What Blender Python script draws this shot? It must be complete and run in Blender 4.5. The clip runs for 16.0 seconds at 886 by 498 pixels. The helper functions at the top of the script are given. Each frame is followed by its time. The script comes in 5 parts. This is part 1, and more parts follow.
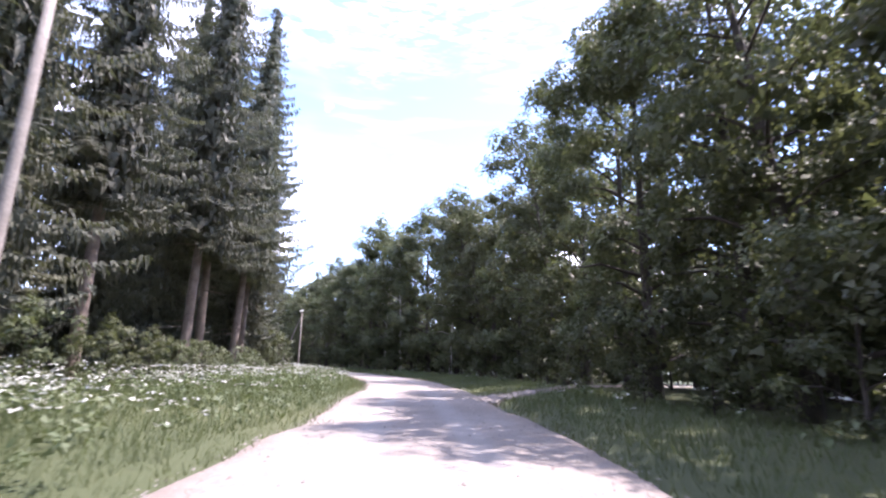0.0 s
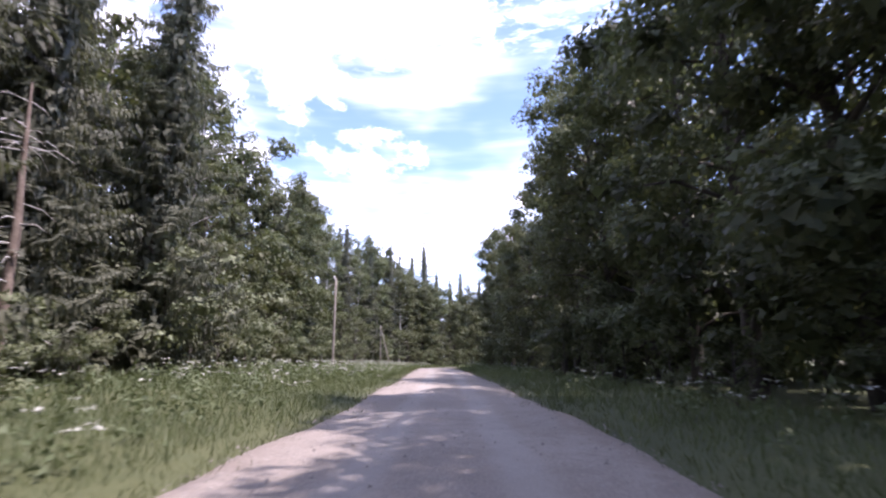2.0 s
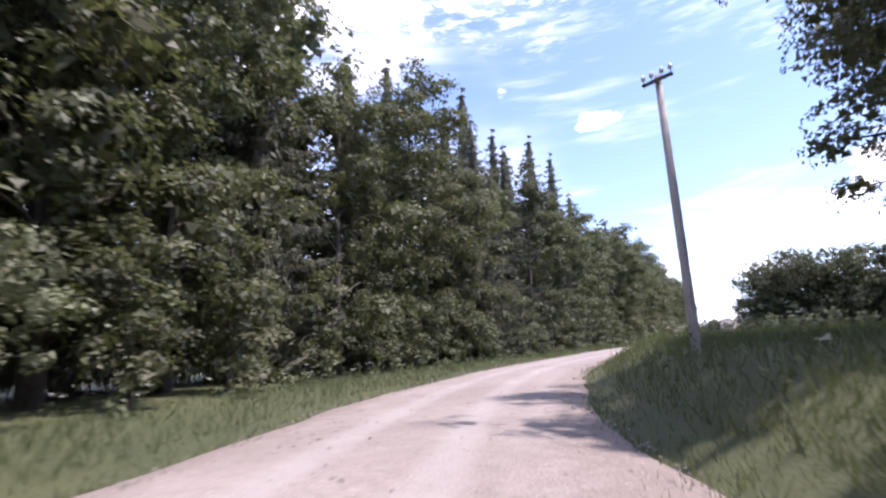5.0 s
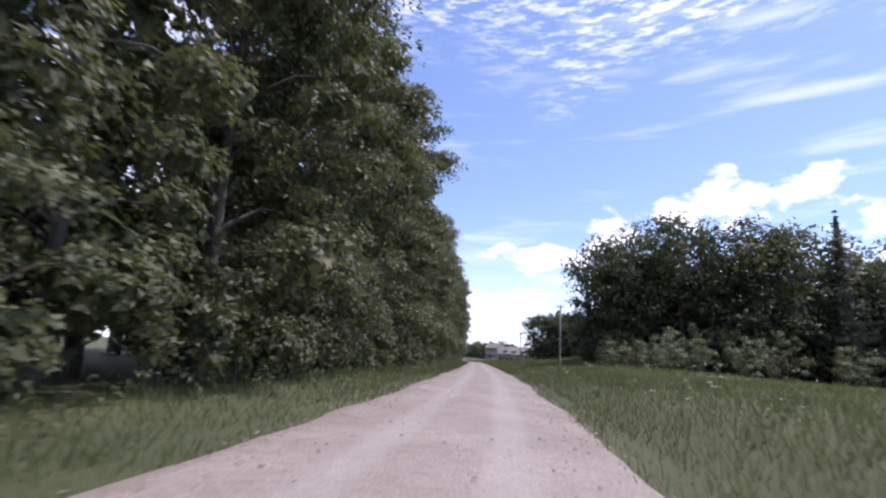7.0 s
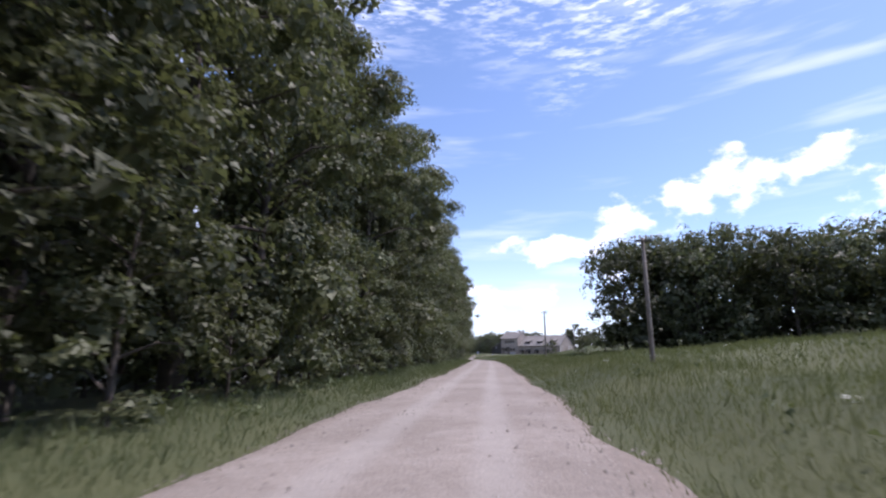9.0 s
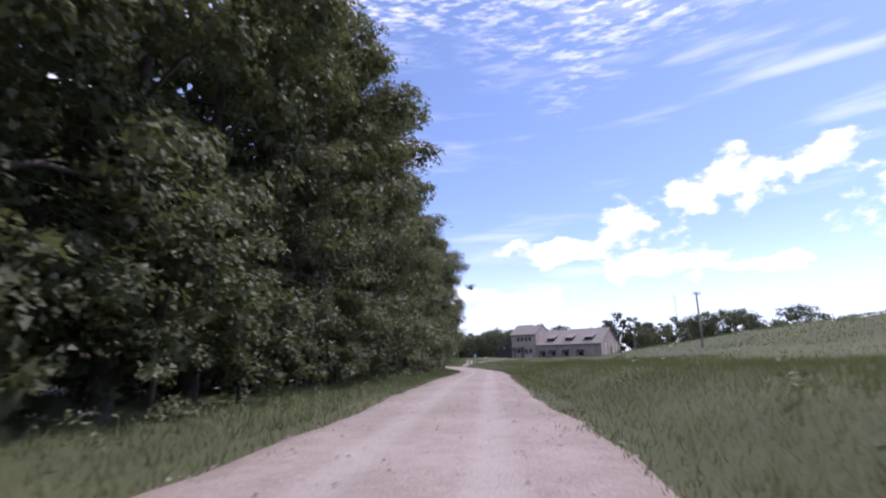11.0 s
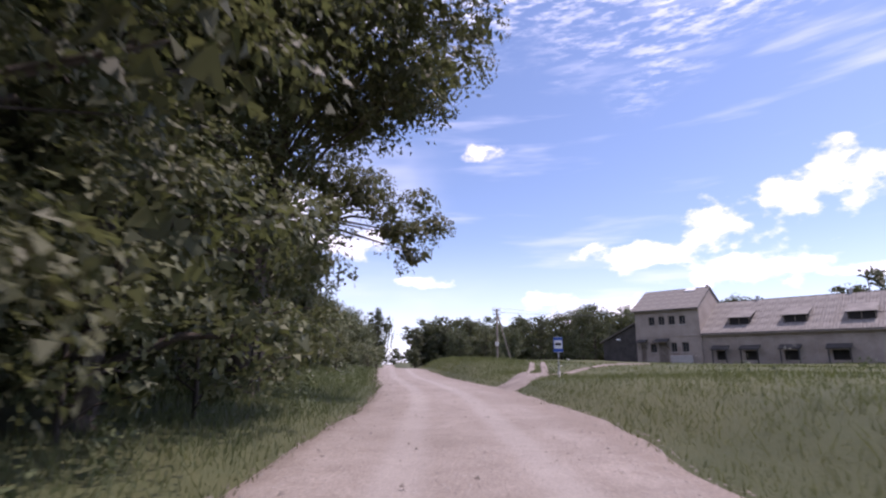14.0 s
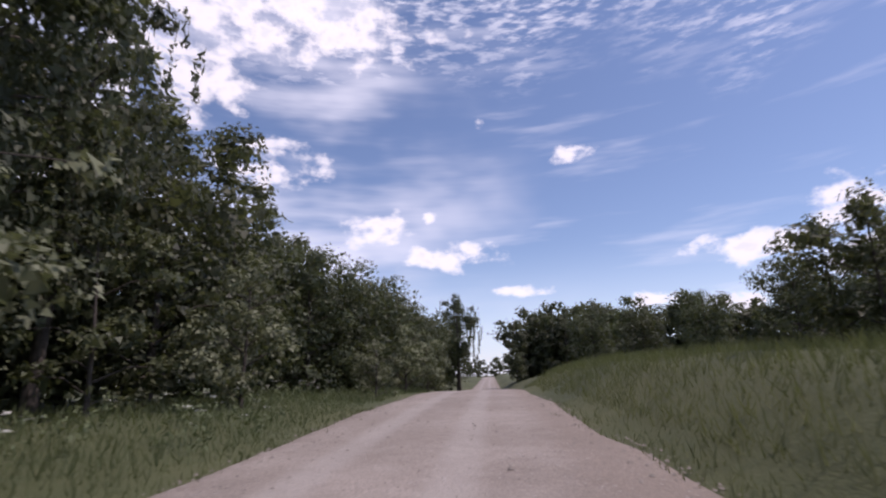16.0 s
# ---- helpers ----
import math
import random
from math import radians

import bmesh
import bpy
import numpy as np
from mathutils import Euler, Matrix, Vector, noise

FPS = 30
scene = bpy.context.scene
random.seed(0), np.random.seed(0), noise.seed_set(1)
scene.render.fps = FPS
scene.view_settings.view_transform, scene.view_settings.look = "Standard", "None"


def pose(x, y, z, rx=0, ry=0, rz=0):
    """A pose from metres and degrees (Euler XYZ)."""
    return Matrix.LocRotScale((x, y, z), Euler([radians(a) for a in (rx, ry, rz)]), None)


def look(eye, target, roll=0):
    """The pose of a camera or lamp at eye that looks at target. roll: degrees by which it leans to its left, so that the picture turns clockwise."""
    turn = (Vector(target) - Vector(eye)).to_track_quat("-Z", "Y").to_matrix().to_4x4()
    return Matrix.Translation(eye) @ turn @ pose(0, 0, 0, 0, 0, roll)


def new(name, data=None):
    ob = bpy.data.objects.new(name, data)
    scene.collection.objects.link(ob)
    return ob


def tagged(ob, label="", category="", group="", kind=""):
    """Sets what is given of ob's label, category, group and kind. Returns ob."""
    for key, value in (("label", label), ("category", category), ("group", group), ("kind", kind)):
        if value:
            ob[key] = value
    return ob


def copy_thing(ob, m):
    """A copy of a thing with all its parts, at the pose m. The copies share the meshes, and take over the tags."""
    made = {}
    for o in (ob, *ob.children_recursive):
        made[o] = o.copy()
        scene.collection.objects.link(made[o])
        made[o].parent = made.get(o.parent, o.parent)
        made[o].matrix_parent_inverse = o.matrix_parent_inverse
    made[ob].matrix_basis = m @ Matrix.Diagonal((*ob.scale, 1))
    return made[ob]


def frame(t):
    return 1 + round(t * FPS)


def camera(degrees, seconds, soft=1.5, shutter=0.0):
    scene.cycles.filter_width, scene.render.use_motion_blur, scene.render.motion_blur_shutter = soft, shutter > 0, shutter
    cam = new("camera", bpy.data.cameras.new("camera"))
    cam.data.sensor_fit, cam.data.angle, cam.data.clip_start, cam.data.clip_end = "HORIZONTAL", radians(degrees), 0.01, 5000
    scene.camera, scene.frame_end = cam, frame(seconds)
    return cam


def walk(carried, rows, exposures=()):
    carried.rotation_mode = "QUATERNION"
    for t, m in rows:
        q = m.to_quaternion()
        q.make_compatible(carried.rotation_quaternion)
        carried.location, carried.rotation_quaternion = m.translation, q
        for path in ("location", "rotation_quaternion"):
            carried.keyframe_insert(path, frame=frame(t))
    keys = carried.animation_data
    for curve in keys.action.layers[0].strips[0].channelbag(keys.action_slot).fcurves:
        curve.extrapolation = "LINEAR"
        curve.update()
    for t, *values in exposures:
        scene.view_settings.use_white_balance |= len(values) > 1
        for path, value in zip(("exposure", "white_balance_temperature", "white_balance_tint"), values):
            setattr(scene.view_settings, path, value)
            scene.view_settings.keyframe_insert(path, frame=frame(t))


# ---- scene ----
cam = camera(83.0, 16.0, 2.2, 0.08)
PATH = [
    (0, (95.543, -212.803, 0.046), (95.176, -210.891, 0.504), 0.98),
    (0.5, (93.151, -199.950, 0.081), (92.605, -198.084, 0.552), 3.44),
    (1, (88.423, -185.609, 0.148), (87.687, -183.803, 0.589), 5.05),
    (1.5, (82.862, -172.058, 0.252), (81.802, -170.415, 0.673), 0.09),
    (2, (74.470, -159.186, 0.386), (73.183, -157.720, 0.827), -0.19),
    (2.5, (64.949, -147.846, 0.530), (63.600, -146.436, 0.970), -1.68),
    (3, (54.460, -136.024, 0.657), (53.063, -134.665, 1.107), -2.20),
    (3.5, (42.343, -122.721, 0.731), (40.959, -121.351, 1.187), -0.98),
    (4, (31.884, -110.643, 0.725), (30.536, -109.232, 1.165), -1.14),
    (4.5, (21.829, -97.595, 0.652), (20.565, -96.101, 1.064), -2.65),
    (5, (14.028, -85.230, 0.561), (12.950, -83.592, 0.956), -2.73),
    (5.2, (11.718, -78.937, 0.531), (10.763, -77.223, 0.919), -3.05),
    (5.725, (5.851, -63.070, 0.612), (5.041, -61.283, 1.002), -1.90),
    (6.25, (2.711, -44.624, 0.826), (2.132, -42.753, 1.230), 0.65),
    (6.775, (1.245, -25.357, 1.051), (0.882, -23.435, 1.469), 3.00),
    (7.3, (0.400, -7.024, 1.164), (0.126, -5.089, 1.589), 3.52),
    (7.5, (-0.096, -0.247, 1.188), (-0.372, 1.687, 1.616), 2.76),
    (8, (-0.783, 16.016, 1.230), (-1.107, 17.942, 1.660), -0.61),
    (8.5, (-1.981, 33.426, 1.250), (-2.314, 35.353, 1.668), 0.80),
    (9, (-3.192, 50.011, 1.246), (-3.537, 51.937, 1.660), -0.07),
    (9.5, (-4.506, 66.669, 1.230), (-4.858, 68.593, 1.644), -0.59),
    (9.7, (-5.087, 73.291, 1.225), (-5.434, 75.214, 1.652), -1.45),
    (10.225, (-6.497, 90.419, 1.248), (-6.846, 92.341, 1.677), -1.52),
    (10.75, (-7.919, 106.864, 1.302), (-8.274, 108.785, 1.734), -1.28),
    (11.275, (-9.412, 122.597, 1.350), (-9.773, 124.517, 1.783), -0.95),
    (11.8, (-11.033, 137.589, 1.356), (-11.396, 139.508, 1.787), -0.75),
    (12, (-11.710, 143.449, 1.330), (-12.069, 145.372, 1.750), -0.90),
    (12.5, (-13.303, 157.071, 1.237), (-13.672, 158.993, 1.648), -0.48),
    (13, (-14.752, 169.653, 1.123), (-15.170, 171.562, 1.551), -0.41),
    (13.5, (-16.402, 180.796, 1.027), (-16.887, 182.688, 1.454), 0.24),
    (14, (-18.544, 190.080, 0.987), (-19.182, 191.921, 1.437), 0.60),
    (14.5, (-21.480, 200.409, 1.013), (-22.294, 202.172, 1.488), 0.85),
    (15, (-24.852, 209.448, 1.083), (-25.733, 211.179, 1.560), 0.32),
    (15.5, (-28.939, 218.682, 1.167), (-29.889, 220.374, 1.650), -1.23),
    (16, (-33.366, 227.982, 1.243), (-34.343, 229.656, 1.738), -1.84),
]
EXPOSURES = [(0.0, 1.95, 6200, 30), (0.5, 1.95, 6200, 30), (1.0, 2.4, 6200, 30), (1.5, 2.0, 6250, 31), (2.0, 1.25, 6300, 32), (2.5, 1.15, 6300, 33), (3.5, 1.2, 6250, 32), (4.0, 1.3, 6200, 30), (4.5, 1.2, 6200, 30), (5.2, 1.0, 6350, 32), (7.3, 0.33, 6250, 28), (9.5, 0.3, 6150, 26), (12.0, 0.25, 6300, 36), (14.0, 0.22, 6550, 35), (15.0, -0.1, 6620, 31), (16.0, -0.3, 6680, 29)]
walk(cam, [(t, look(eye, target, roll)) for t, eye, target, roll in PATH], EXPOSURES)

# ---- light ----
SUN = Vector((0.42, 0.19, 0.888)).normalized()
sun_data = bpy.data.lights.new("sun", "SUN")
sun_data.energy, sun_data.angle, sun_data.color = 3.9, radians(0.6), (1.0, 0.955, 0.88)
sun = new("sun", sun_data)
sun.rotation_mode = "QUATERNION"
sun.rotation_quaternion = SUN.to_track_quat("Z", "Y")

world = bpy.data.worlds.new("sky")
scene.world = world
world.use_nodes = True


def link_nodes(tree):
    """Shorthand for a node tree: a maker of nodes and a maker of math nodes."""
    def node(kind, **values):
        n = tree.nodes.new(kind)
        for key, value in values.items():
            if key.startswith("in_"):
                name = key[3:]
                sock = n.inputs[int(name)] if name.isdigit() else n.inputs[name.replace("_", " ")]
                if isinstance(value, bpy.types.NodeSocket):
                    tree.links.new(value, sock)
                else:
                    sock.default_value = value
            elif key == "operation":
                n.operation = value
            elif key == "data_type":
                n.data_type = value
            elif key == "blend_type":
                n.blend_type = value
            elif key == "use_clamp":
                n.use_clamp = value
            elif key == "noise_dimensions":
                n.noise_dimensions = value
            elif key == "interpolation_type":
                n.interpolation_type = value
            elif key == "attribute_name":
                n.attribute_name = value
        return n

    def calc(operation, a, b=0.0, c=None):
        n = tree.nodes.new("ShaderNodeMath")
        n.operation = operation
        for sock, value in zip(n.inputs, (a, b, c)):
            if value is None:
                continue
            if isinstance(value, bpy.types.NodeSocket):
                tree.links.new(value, sock)
            else:
                sock.default_value = value
        return n.outputs[0]

    return node, calc


def ramp(node, calc, value, lo, hi):
    n = node("ShaderNodeMapRange", interpolation_type="SMOOTHSTEP", in_0=value, in_1=lo, in_2=hi)
    return n.outputs[0]


def blend(node, fac, a, b, kind="MIX"):
    n = node("ShaderNodeMix", data_type="RGBA", blend_type=kind)
    tree = n.id_data
    for sock, value in ((n.inputs[0], fac), (n.inputs[6], a), (n.inputs[7], b)):
        if isinstance(value, bpy.types.NodeSocket):
            tree.links.new(value, sock)
        elif isinstance(value, (int, float)):
            sock.default_value = value
        else:
            sock.default_value = (*value, 1.0)
    return n.outputs[2]


def make_sky():
    tree = world.node_tree
    tree.nodes.clear()
    node, calc = link_nodes(tree)
    sky = node("ShaderNodeTexSky")
    sky.sky_type, sky.sun_disc = "NISHITA", False
    sky.sun_elevation, sky.sun_rotation = math.asin(SUN.z), math.atan2(SUN.x, SUN.y)
    sky.air_density, sky.dust_density, sky.ozone_density = 1.0, 0.35, 3.5
    way = node("ShaderNodeTexCoord").outputs["Generated"]
    xyz = node("ShaderNodeSeparateXYZ", in_0=way).outputs
    az = calc("ARCTAN2", calc("MULTIPLY", xyz[0], -1.0), xyz[1])
    el = calc("ARCSINE", xyz[2])
    flat = node("ShaderNodeCombineXYZ", in_0=az, in_1=calc("MULTIPLY", el, 1.7), in_2=0.0).outputs[0]
    puff = node("ShaderNodeTexNoise", noise_dimensions="2D", in_Vector=flat, in_Scale=15.0, in_Detail=7.0, in_Roughness=0.55).outputs[0]
    broad = node("ShaderNodeTexNoise", noise_dimensions="2D", in_Vector=flat, in_Scale=3.2, in_Detail=3.0).outputs[0]
    # heaped clouds: bearing to the left of +y, height over the horizon, half width, half height, in degrees
    heaps = (
        (-3, 11.5, 7, 1.7), (-10.5, 13.6, 4.2, 2.9), (-16.5, 15.8, 4.2, 2.4), (-21.5, 17.3, 4.6, 3.1), (-28.5, 17.6, 3.6, 2.4),
        (3, 6.0, 7, 1.6), (-13, 9.6, 8, 2.0), (-36, 12.5, 7, 3.0), (-22, 8.6, 5, 1.1), (50, 37.5, 19, 4.2), (60, 31, 8, 4.5),
        (51, 23, 7, 3.0), (38, 16.7, 4.3, 2.2), (29, 13.2, 7, 1.7), (21.5, 8.9, 4, 0.9), (25.1, 28, 1.3, 0.8), (31.8, 17.8, 1.1, 0.8), (6.8, 7.2, 3.1, 1.1),
        (72, 20, 12, 6), (90, 30, 18, 9), (-70, 25, 20, 8), (-120, 30, 30, 10), (150, 25, 30, 10), (14, 24, 2.5, 1.3),
    )
    cover = None
    for a, e, ra, re in heaps:
        u = calc("MULTIPLY", calc("SUBTRACT", az, radians(a)), 1 / radians(ra))
        v = calc("MULTIPLY", calc("SUBTRACT", el, radians(e)), 1 / radians(re))
        one = calc("SUBTRACT", 1.0, calc("ADD", calc("MULTIPLY", u, u), calc("MULTIPLY", v, v)))
        cover = one if cover is None else calc("MAXIMUM", cover, one)
    cover = calc("MAXIMUM", cover, -1.5)
    dense = calc("ADD", calc("MULTIPLY", cover, 0.42), calc("MULTIPLY", calc("SUBTRACT", puff, 0.50), 1.9))
    heap = ramp(node, calc, dense, 0.0, 0.62)
    # thin high veil with ripples, thicker towards the left and overhead
    turned = node("ShaderNodeMapping", in_Vector=flat, in_Rotation=(0, 0, 0.7), in_Scale=(1.0, 2.6, 1.0)).outputs[0]
    ripple = node("ShaderNodeTexNoise", noise_dimensions="2D", in_Vector=turned, in_Scale=17.0, in_Detail=4.0, in_Roughness=0.6).outputs[0]
    high = ramp(node, calc, calc("ADD", el, calc("MULTIPLY", calc("SUBTRACT", broad, 0.5), 0.35)), 0.50, 0.68)
    left = ramp(node, calc, calc("ADD", az, calc("MULTIPLY", calc("SUBTRACT", broad, 0.5), 0.5)), 0.25, 0.85)
    veil = calc("MULTIPLY", ramp(node, calc, ripple, 0.40, 0.72), calc("MULTIPLY", high, 0.62))
    streak = node("ShaderNodeMapping", in_Vector=flat, in_Rotation=(0, 0, 0.12), in_Scale=(0.7, 3.2, 1.0)).outputs[0]
    wisp = node("ShaderNodeTexNoise", noise_dimensions="2D", in_Vector=streak, in_Scale=4.0, in_Detail=4.0).outputs[0]
    veil = calc("MAXIMUM", veil, calc("MULTIPLY", ramp(node, calc, wisp, 0.54, 0.85), 0.32))
    veil = calc("MAXIMUM", veil, calc("MULTIPLY", left, calc("MULTIPLY", ramp(node, calc, calc("ADD", calc("MULTIPLY", broad, 0.6), calc("MULTIPLY", wisp, 0.4)), 0.38, 0.7), 0.6)))
    haze = calc("MULTIPLY", ramp(node, calc, el, 0.26, -0.02), 0.55)
    # clouds: bright tops, grey-blue feet
    foot = ramp(node, calc, calc("ADD", dense, calc("MULTIPLY", puff, 0.3)), 0.35, 1.0)
    body = blend(node, foot, (8.9, 9.0, 9.2), (6.3, 6.7, 7.4))
    low = blend(node, haze, sky.outputs[0], (5.6, 6.9, 8.6))
    low = blend(node, veil, low, (7.6, 8.1, 8.9))
    low = blend(node, heap, low, body)
    back = node("ShaderNodeBackground", in_0=low, in_1=0.165)
    out = node("ShaderNodeOutputWorld")
    tree.links.new(back.outputs[0], out.inputs[0])


make_sky()


# ---- materials ----
def material(name, build):
    m = bpy.data.materials.new(name)
    m.use_nodes = True
    m.node_tree.nodes.clear()
    node, calc = link_nodes(m.node_tree)
    shader = build(node, calc)
    out = node("ShaderNodeOutputMaterial")
    m.node_tree.links.new(shader, out.inputs[0])
    return m


def leafy(dark, light, gloss=0.45, thin=0.34):
    def build(node, calc):
        pick = node("ShaderNodeNewGeometry").outputs["Random Per Island"]
        tree_pick = node("ShaderNodeObjectInfo").outputs["Random"]
        place = node("ShaderNodeTexCoord").outputs["Object"]
        # noise patches vary the leaf tone and imitate sunlit and shaded clumps
        patch = node("ShaderNodeTexNoise", in_Vector=place, in_Scale=0.6, in_Detail=2.0).outputs[0]
        mixv = calc("ADD", calc("MULTIPLY", pick, 0.4), calc("MULTIPLY", ramp(node, calc, patch, 0.36, 0.64), 0.6))
        col = blend(node, mixv, dark, light)
        col = node("ShaderNodeHueSaturation", in_Hue=calc("ADD", 0.485, calc("MULTIPLY", tree_pick, 0.03)), in_Saturation=0.85,
                   in_Value=calc("ADD", 0.78, calc("MULTIPLY", tree_pick, 0.44)), in_Color=col).outputs[0]
        face = node("ShaderNodeBsdfPrincipled", in_Base_Color=col, in_Roughness=gloss, in_IOR=1.4)
        through_leaf = node("ShaderNodeBsdfTranslucent", in_Color=blend(node, 0.5, col, (0.155, 0.185, 0.045)))
        return node("ShaderNodeMixShader", in_0=thin, in_1=face.outputs[0], in_2=through_leaf.outputs[0]).outputs[0]
    return build


def rough(colour_a, colour_b, scale, roughness=0.9, fine=40.0, bump=0.3, stain=None):
    def build(node, calc):
        place = node("ShaderNodeTexCoord").outputs["Object"]
        big = node("ShaderNodeTexNoise", in_Vector=place, in_Scale=scale, in_Detail=5.0, in_Roughness=0.6).outputs[0]
        small = node("ShaderNodeTexNoise", in_Vector=place, in_Scale=fine, in_Detail=3.0).outputs[0]
        col = blend(node, ramp(node, calc, big, 0.3, 0.7), colour_a, colour_b)
        col = blend(node, calc("MULTIPLY", ramp(node, calc, small, 0.35, 0.75), 0.35), col, tuple(0.55 * v for v in colour_a))
        if stain:
            blot = node("ShaderNodeTexNoise", in_Vector=place, in_Scale=scale * 0.5, in_Detail=6.0, in_Roughness=0.7).outputs[0]
            col = blend(node, ramp(node, calc, blot, 0.56, 0.66), col, stain)
        raised = node("ShaderNodeBump", in_Strength=bump, in_Distance=0.02, in_Height=small).outputs[0]
        return node("ShaderNodeBsdfPrincipled", in_Base_Color=col, in_Roughness=roughness, in_Normal=raised).outputs[0]
    return build


def gravel(node, calc):
    place = node("ShaderNodeTexCoord").outputs["Object"]
    lane = node("ShaderNodeAttribute", attribute_name="lane").outputs["Fac"]
    big = node("ShaderNodeTexNoise", in_Vector=place, in_Scale=0.35, in_Detail=4.0, in_Roughness=0.6).outputs[0]
    mid = node("ShaderNodeTexNoise", in_Vector=place, in_Scale=3.0, in_Detail=5.0, in_Roughness=0.65).outputs[0]
    stones = node("ShaderNodeTexVoronoi", in_Vector=place, in_Scale=26.0).outputs
    grit = node("ShaderNodeTexNoise", in_Vector=place, in_Scale=90.0, in_Detail=2.0).outputs[0]
    col = blend(node, ramp(node, calc, big, 0.3, 0.7), (0.238, 0.214, 0.192), (0.312, 0.286, 0.262))
    col = blend(node, calc("MULTIPLY", ramp(node, calc, mid, 0.4, 0.72), 0.45), col, (0.184, 0.163, 0.146))
    track = calc("ADD", ramp(node, calc, calc("ABSOLUTE", calc("SUBTRACT", calc("ABSOLUTE", lane), 0.85)), 0.45, 0.1), 0.0)
    col = blend(node, calc("MULTIPLY", track, 0.4), col, (0.350, 0.325, 0.300))
    loose = ramp(node, calc, calc("ADD", calc("ABSOLUTE", lane), calc("MULTIPLY", mid, 0.9)), 2.3, 3.0)
    col = blend(node, calc("MULTIPLY", loose, 0.6), col, (0.195, 0.163, 0.137))
    spot = blend(node, stones[0], (0.28, 0.25, 0.23), (0.62, 0.57, 0.53))
    col = blend(node, calc("SUBTRACT", 0.62, calc("MULTIPLY", track, 0.3)), col, spot, "OVERLAY")
    cobble = node("ShaderNodeTexVoronoi", in_Vector=place, in_Scale=11.0, in_Randomness=1.0).outputs
    pick = node("ShaderNodeSeparateColor", in_0=cobble[1]).outputs[0]
    side_part = ramp(node, calc, calc("ADD", calc("ABSOLUTE", lane), calc("MULTIPLY", mid, 1.2)), 1.5, 2.7)
    speck = calc("MULTIPLY", ramp(node, calc, cobble[0], 0.36, 0.2), ramp(node, calc, pick, calc("SUBTRACT", 0.86, calc("MULTIPLY", side_part, 0.45)), 0.97))
    col = blend(node, calc("MULTIPLY", speck, 0.75), col, blend(node, ramp(node, calc, grit, 0.4, 0.6), (0.105, 0.088, 0.076), (0.46, 0.43, 0.40)))
    height = calc("ADD", calc("ADD", calc("MULTIPLY", stones[0], -0.6), calc("MULTIPLY", grit, 0.5)), calc("MULTIPLY", speck, 0.8))
    raised = node("ShaderNodeBump", in_Strength=0.5, in_Distance=0.02, in_Height=calc("ADD", height, mid)).outputs[0]
    return node("ShaderNodeBsdfPrincipled", in_Base_Color=col, in_Roughness=0.95, in_Normal=raised).outputs[0]


def soil(node, calc):
    place = node("ShaderNodeTexCoord").outputs["Object"]
    big = node("ShaderNodeTexNoise", in_Vector=place, in_Scale=0.12, in_Detail=5.0).outputs[0]
    mid = node("ShaderNodeTexNoise", in_Vector=place, in_Scale=1.6, in_Detail=6.0, in_Roughness=0.7).outputs[0]
    fine = node("ShaderNodeTexNoise", in_Vector=place, in_Scale=25.0, in_Detail=3.0).outputs[0]
    col = blend(node, ramp(node, calc, big, 0.35, 0.65), (0.044, 0.056, 0.019), (0.074, 0.081, 0.030))
    col = blend(node, calc("MULTIPLY", ramp(node, calc, mid, 0.45, 0.75), 0.6), col, (0.042, 0.058, 0.021))
    col = blend(node, calc("MULTIPLY", ramp(node, calc, fine, 0.4, 0.8), 0.4), col, (0.10, 0.102, 0.046))
    raised = node("ShaderNodeBump", in_Strength=0.4, in_Distance=0.06, in_Height=calc("ADD", mid, fine)).outputs[0]
    return node("ShaderNodeBsdfPrincipled", in_Base_Color=col, in_Roughness=0.95, in_Normal=raised).outputs[0]


def plain(colour, roughness=0.6, metal=0.0):
    def build(node, calc):
        place = node("ShaderNodeTexCoord").outputs["Object"]
        wear = node("ShaderNodeTexNoise", in_Vector=place, in_Scale=7.0, in_Detail=5.0).outputs[0]
        col = blend(node, calc("MULTIPLY", ramp(node, calc, wear, 0.45, 0.8), 0.4), colour, tuple(0.6 * v for v in colour))
        return node("ShaderNodeBsdfPrincipled", in_Base_Color=col, in_Roughness=roughness, in_Metallic=metal).outputs[0]
    return build


LEAF = material("broad_leaf", leafy((0.046, 0.060, 0.028), (0.150, 0.165, 0.072), 0.55))
LEAF_PALE = material("pale_leaf", leafy((0.095, 0.115, 0.052), (0.23, 0.26, 0.135), 0.55, 0.3))
LEAF_DARK = material("dark_leaf", leafy((0.034, 0.046, 0.024), (0.100, 0.118, 0.056), 0.55))
NEEDLE = material("needles", leafy((0.055, 0.062, 0.042), (0.130, 0.132, 0.084), 0.6, 0.2))
GRASS = material("grass_blades", leafy((0.072, 0.095, 0.032), (0.125, 0.148, 0.056), 0.6, 0.4))
HAY = material("seed_grass", leafy((0.082, 0.098, 0.028), (0.145, 0.152, 0.048), 0.65, 0.4))
HERB = material("herb_leaf", leafy((0.070, 0.092, 0.034), (0.135, 0.160, 0.066), 0.6, 0.3))
PETAL = material("white_umbel", leafy((0.42, 0.43, 0.36), (0.62, 0.62, 0.56), 0.7, 0.25))
BARK = material("bark", rough((0.048, 0.040, 0.034), (0.095, 0.080, 0.067), 2.5, 0.95, 18.0, 0.8))
BARK_RED = material("spruce_bark", rough((0.135, 0.100, 0.080), (0.235, 0.185, 0.150), 2.5, 0.95, 16.0, 0.8))
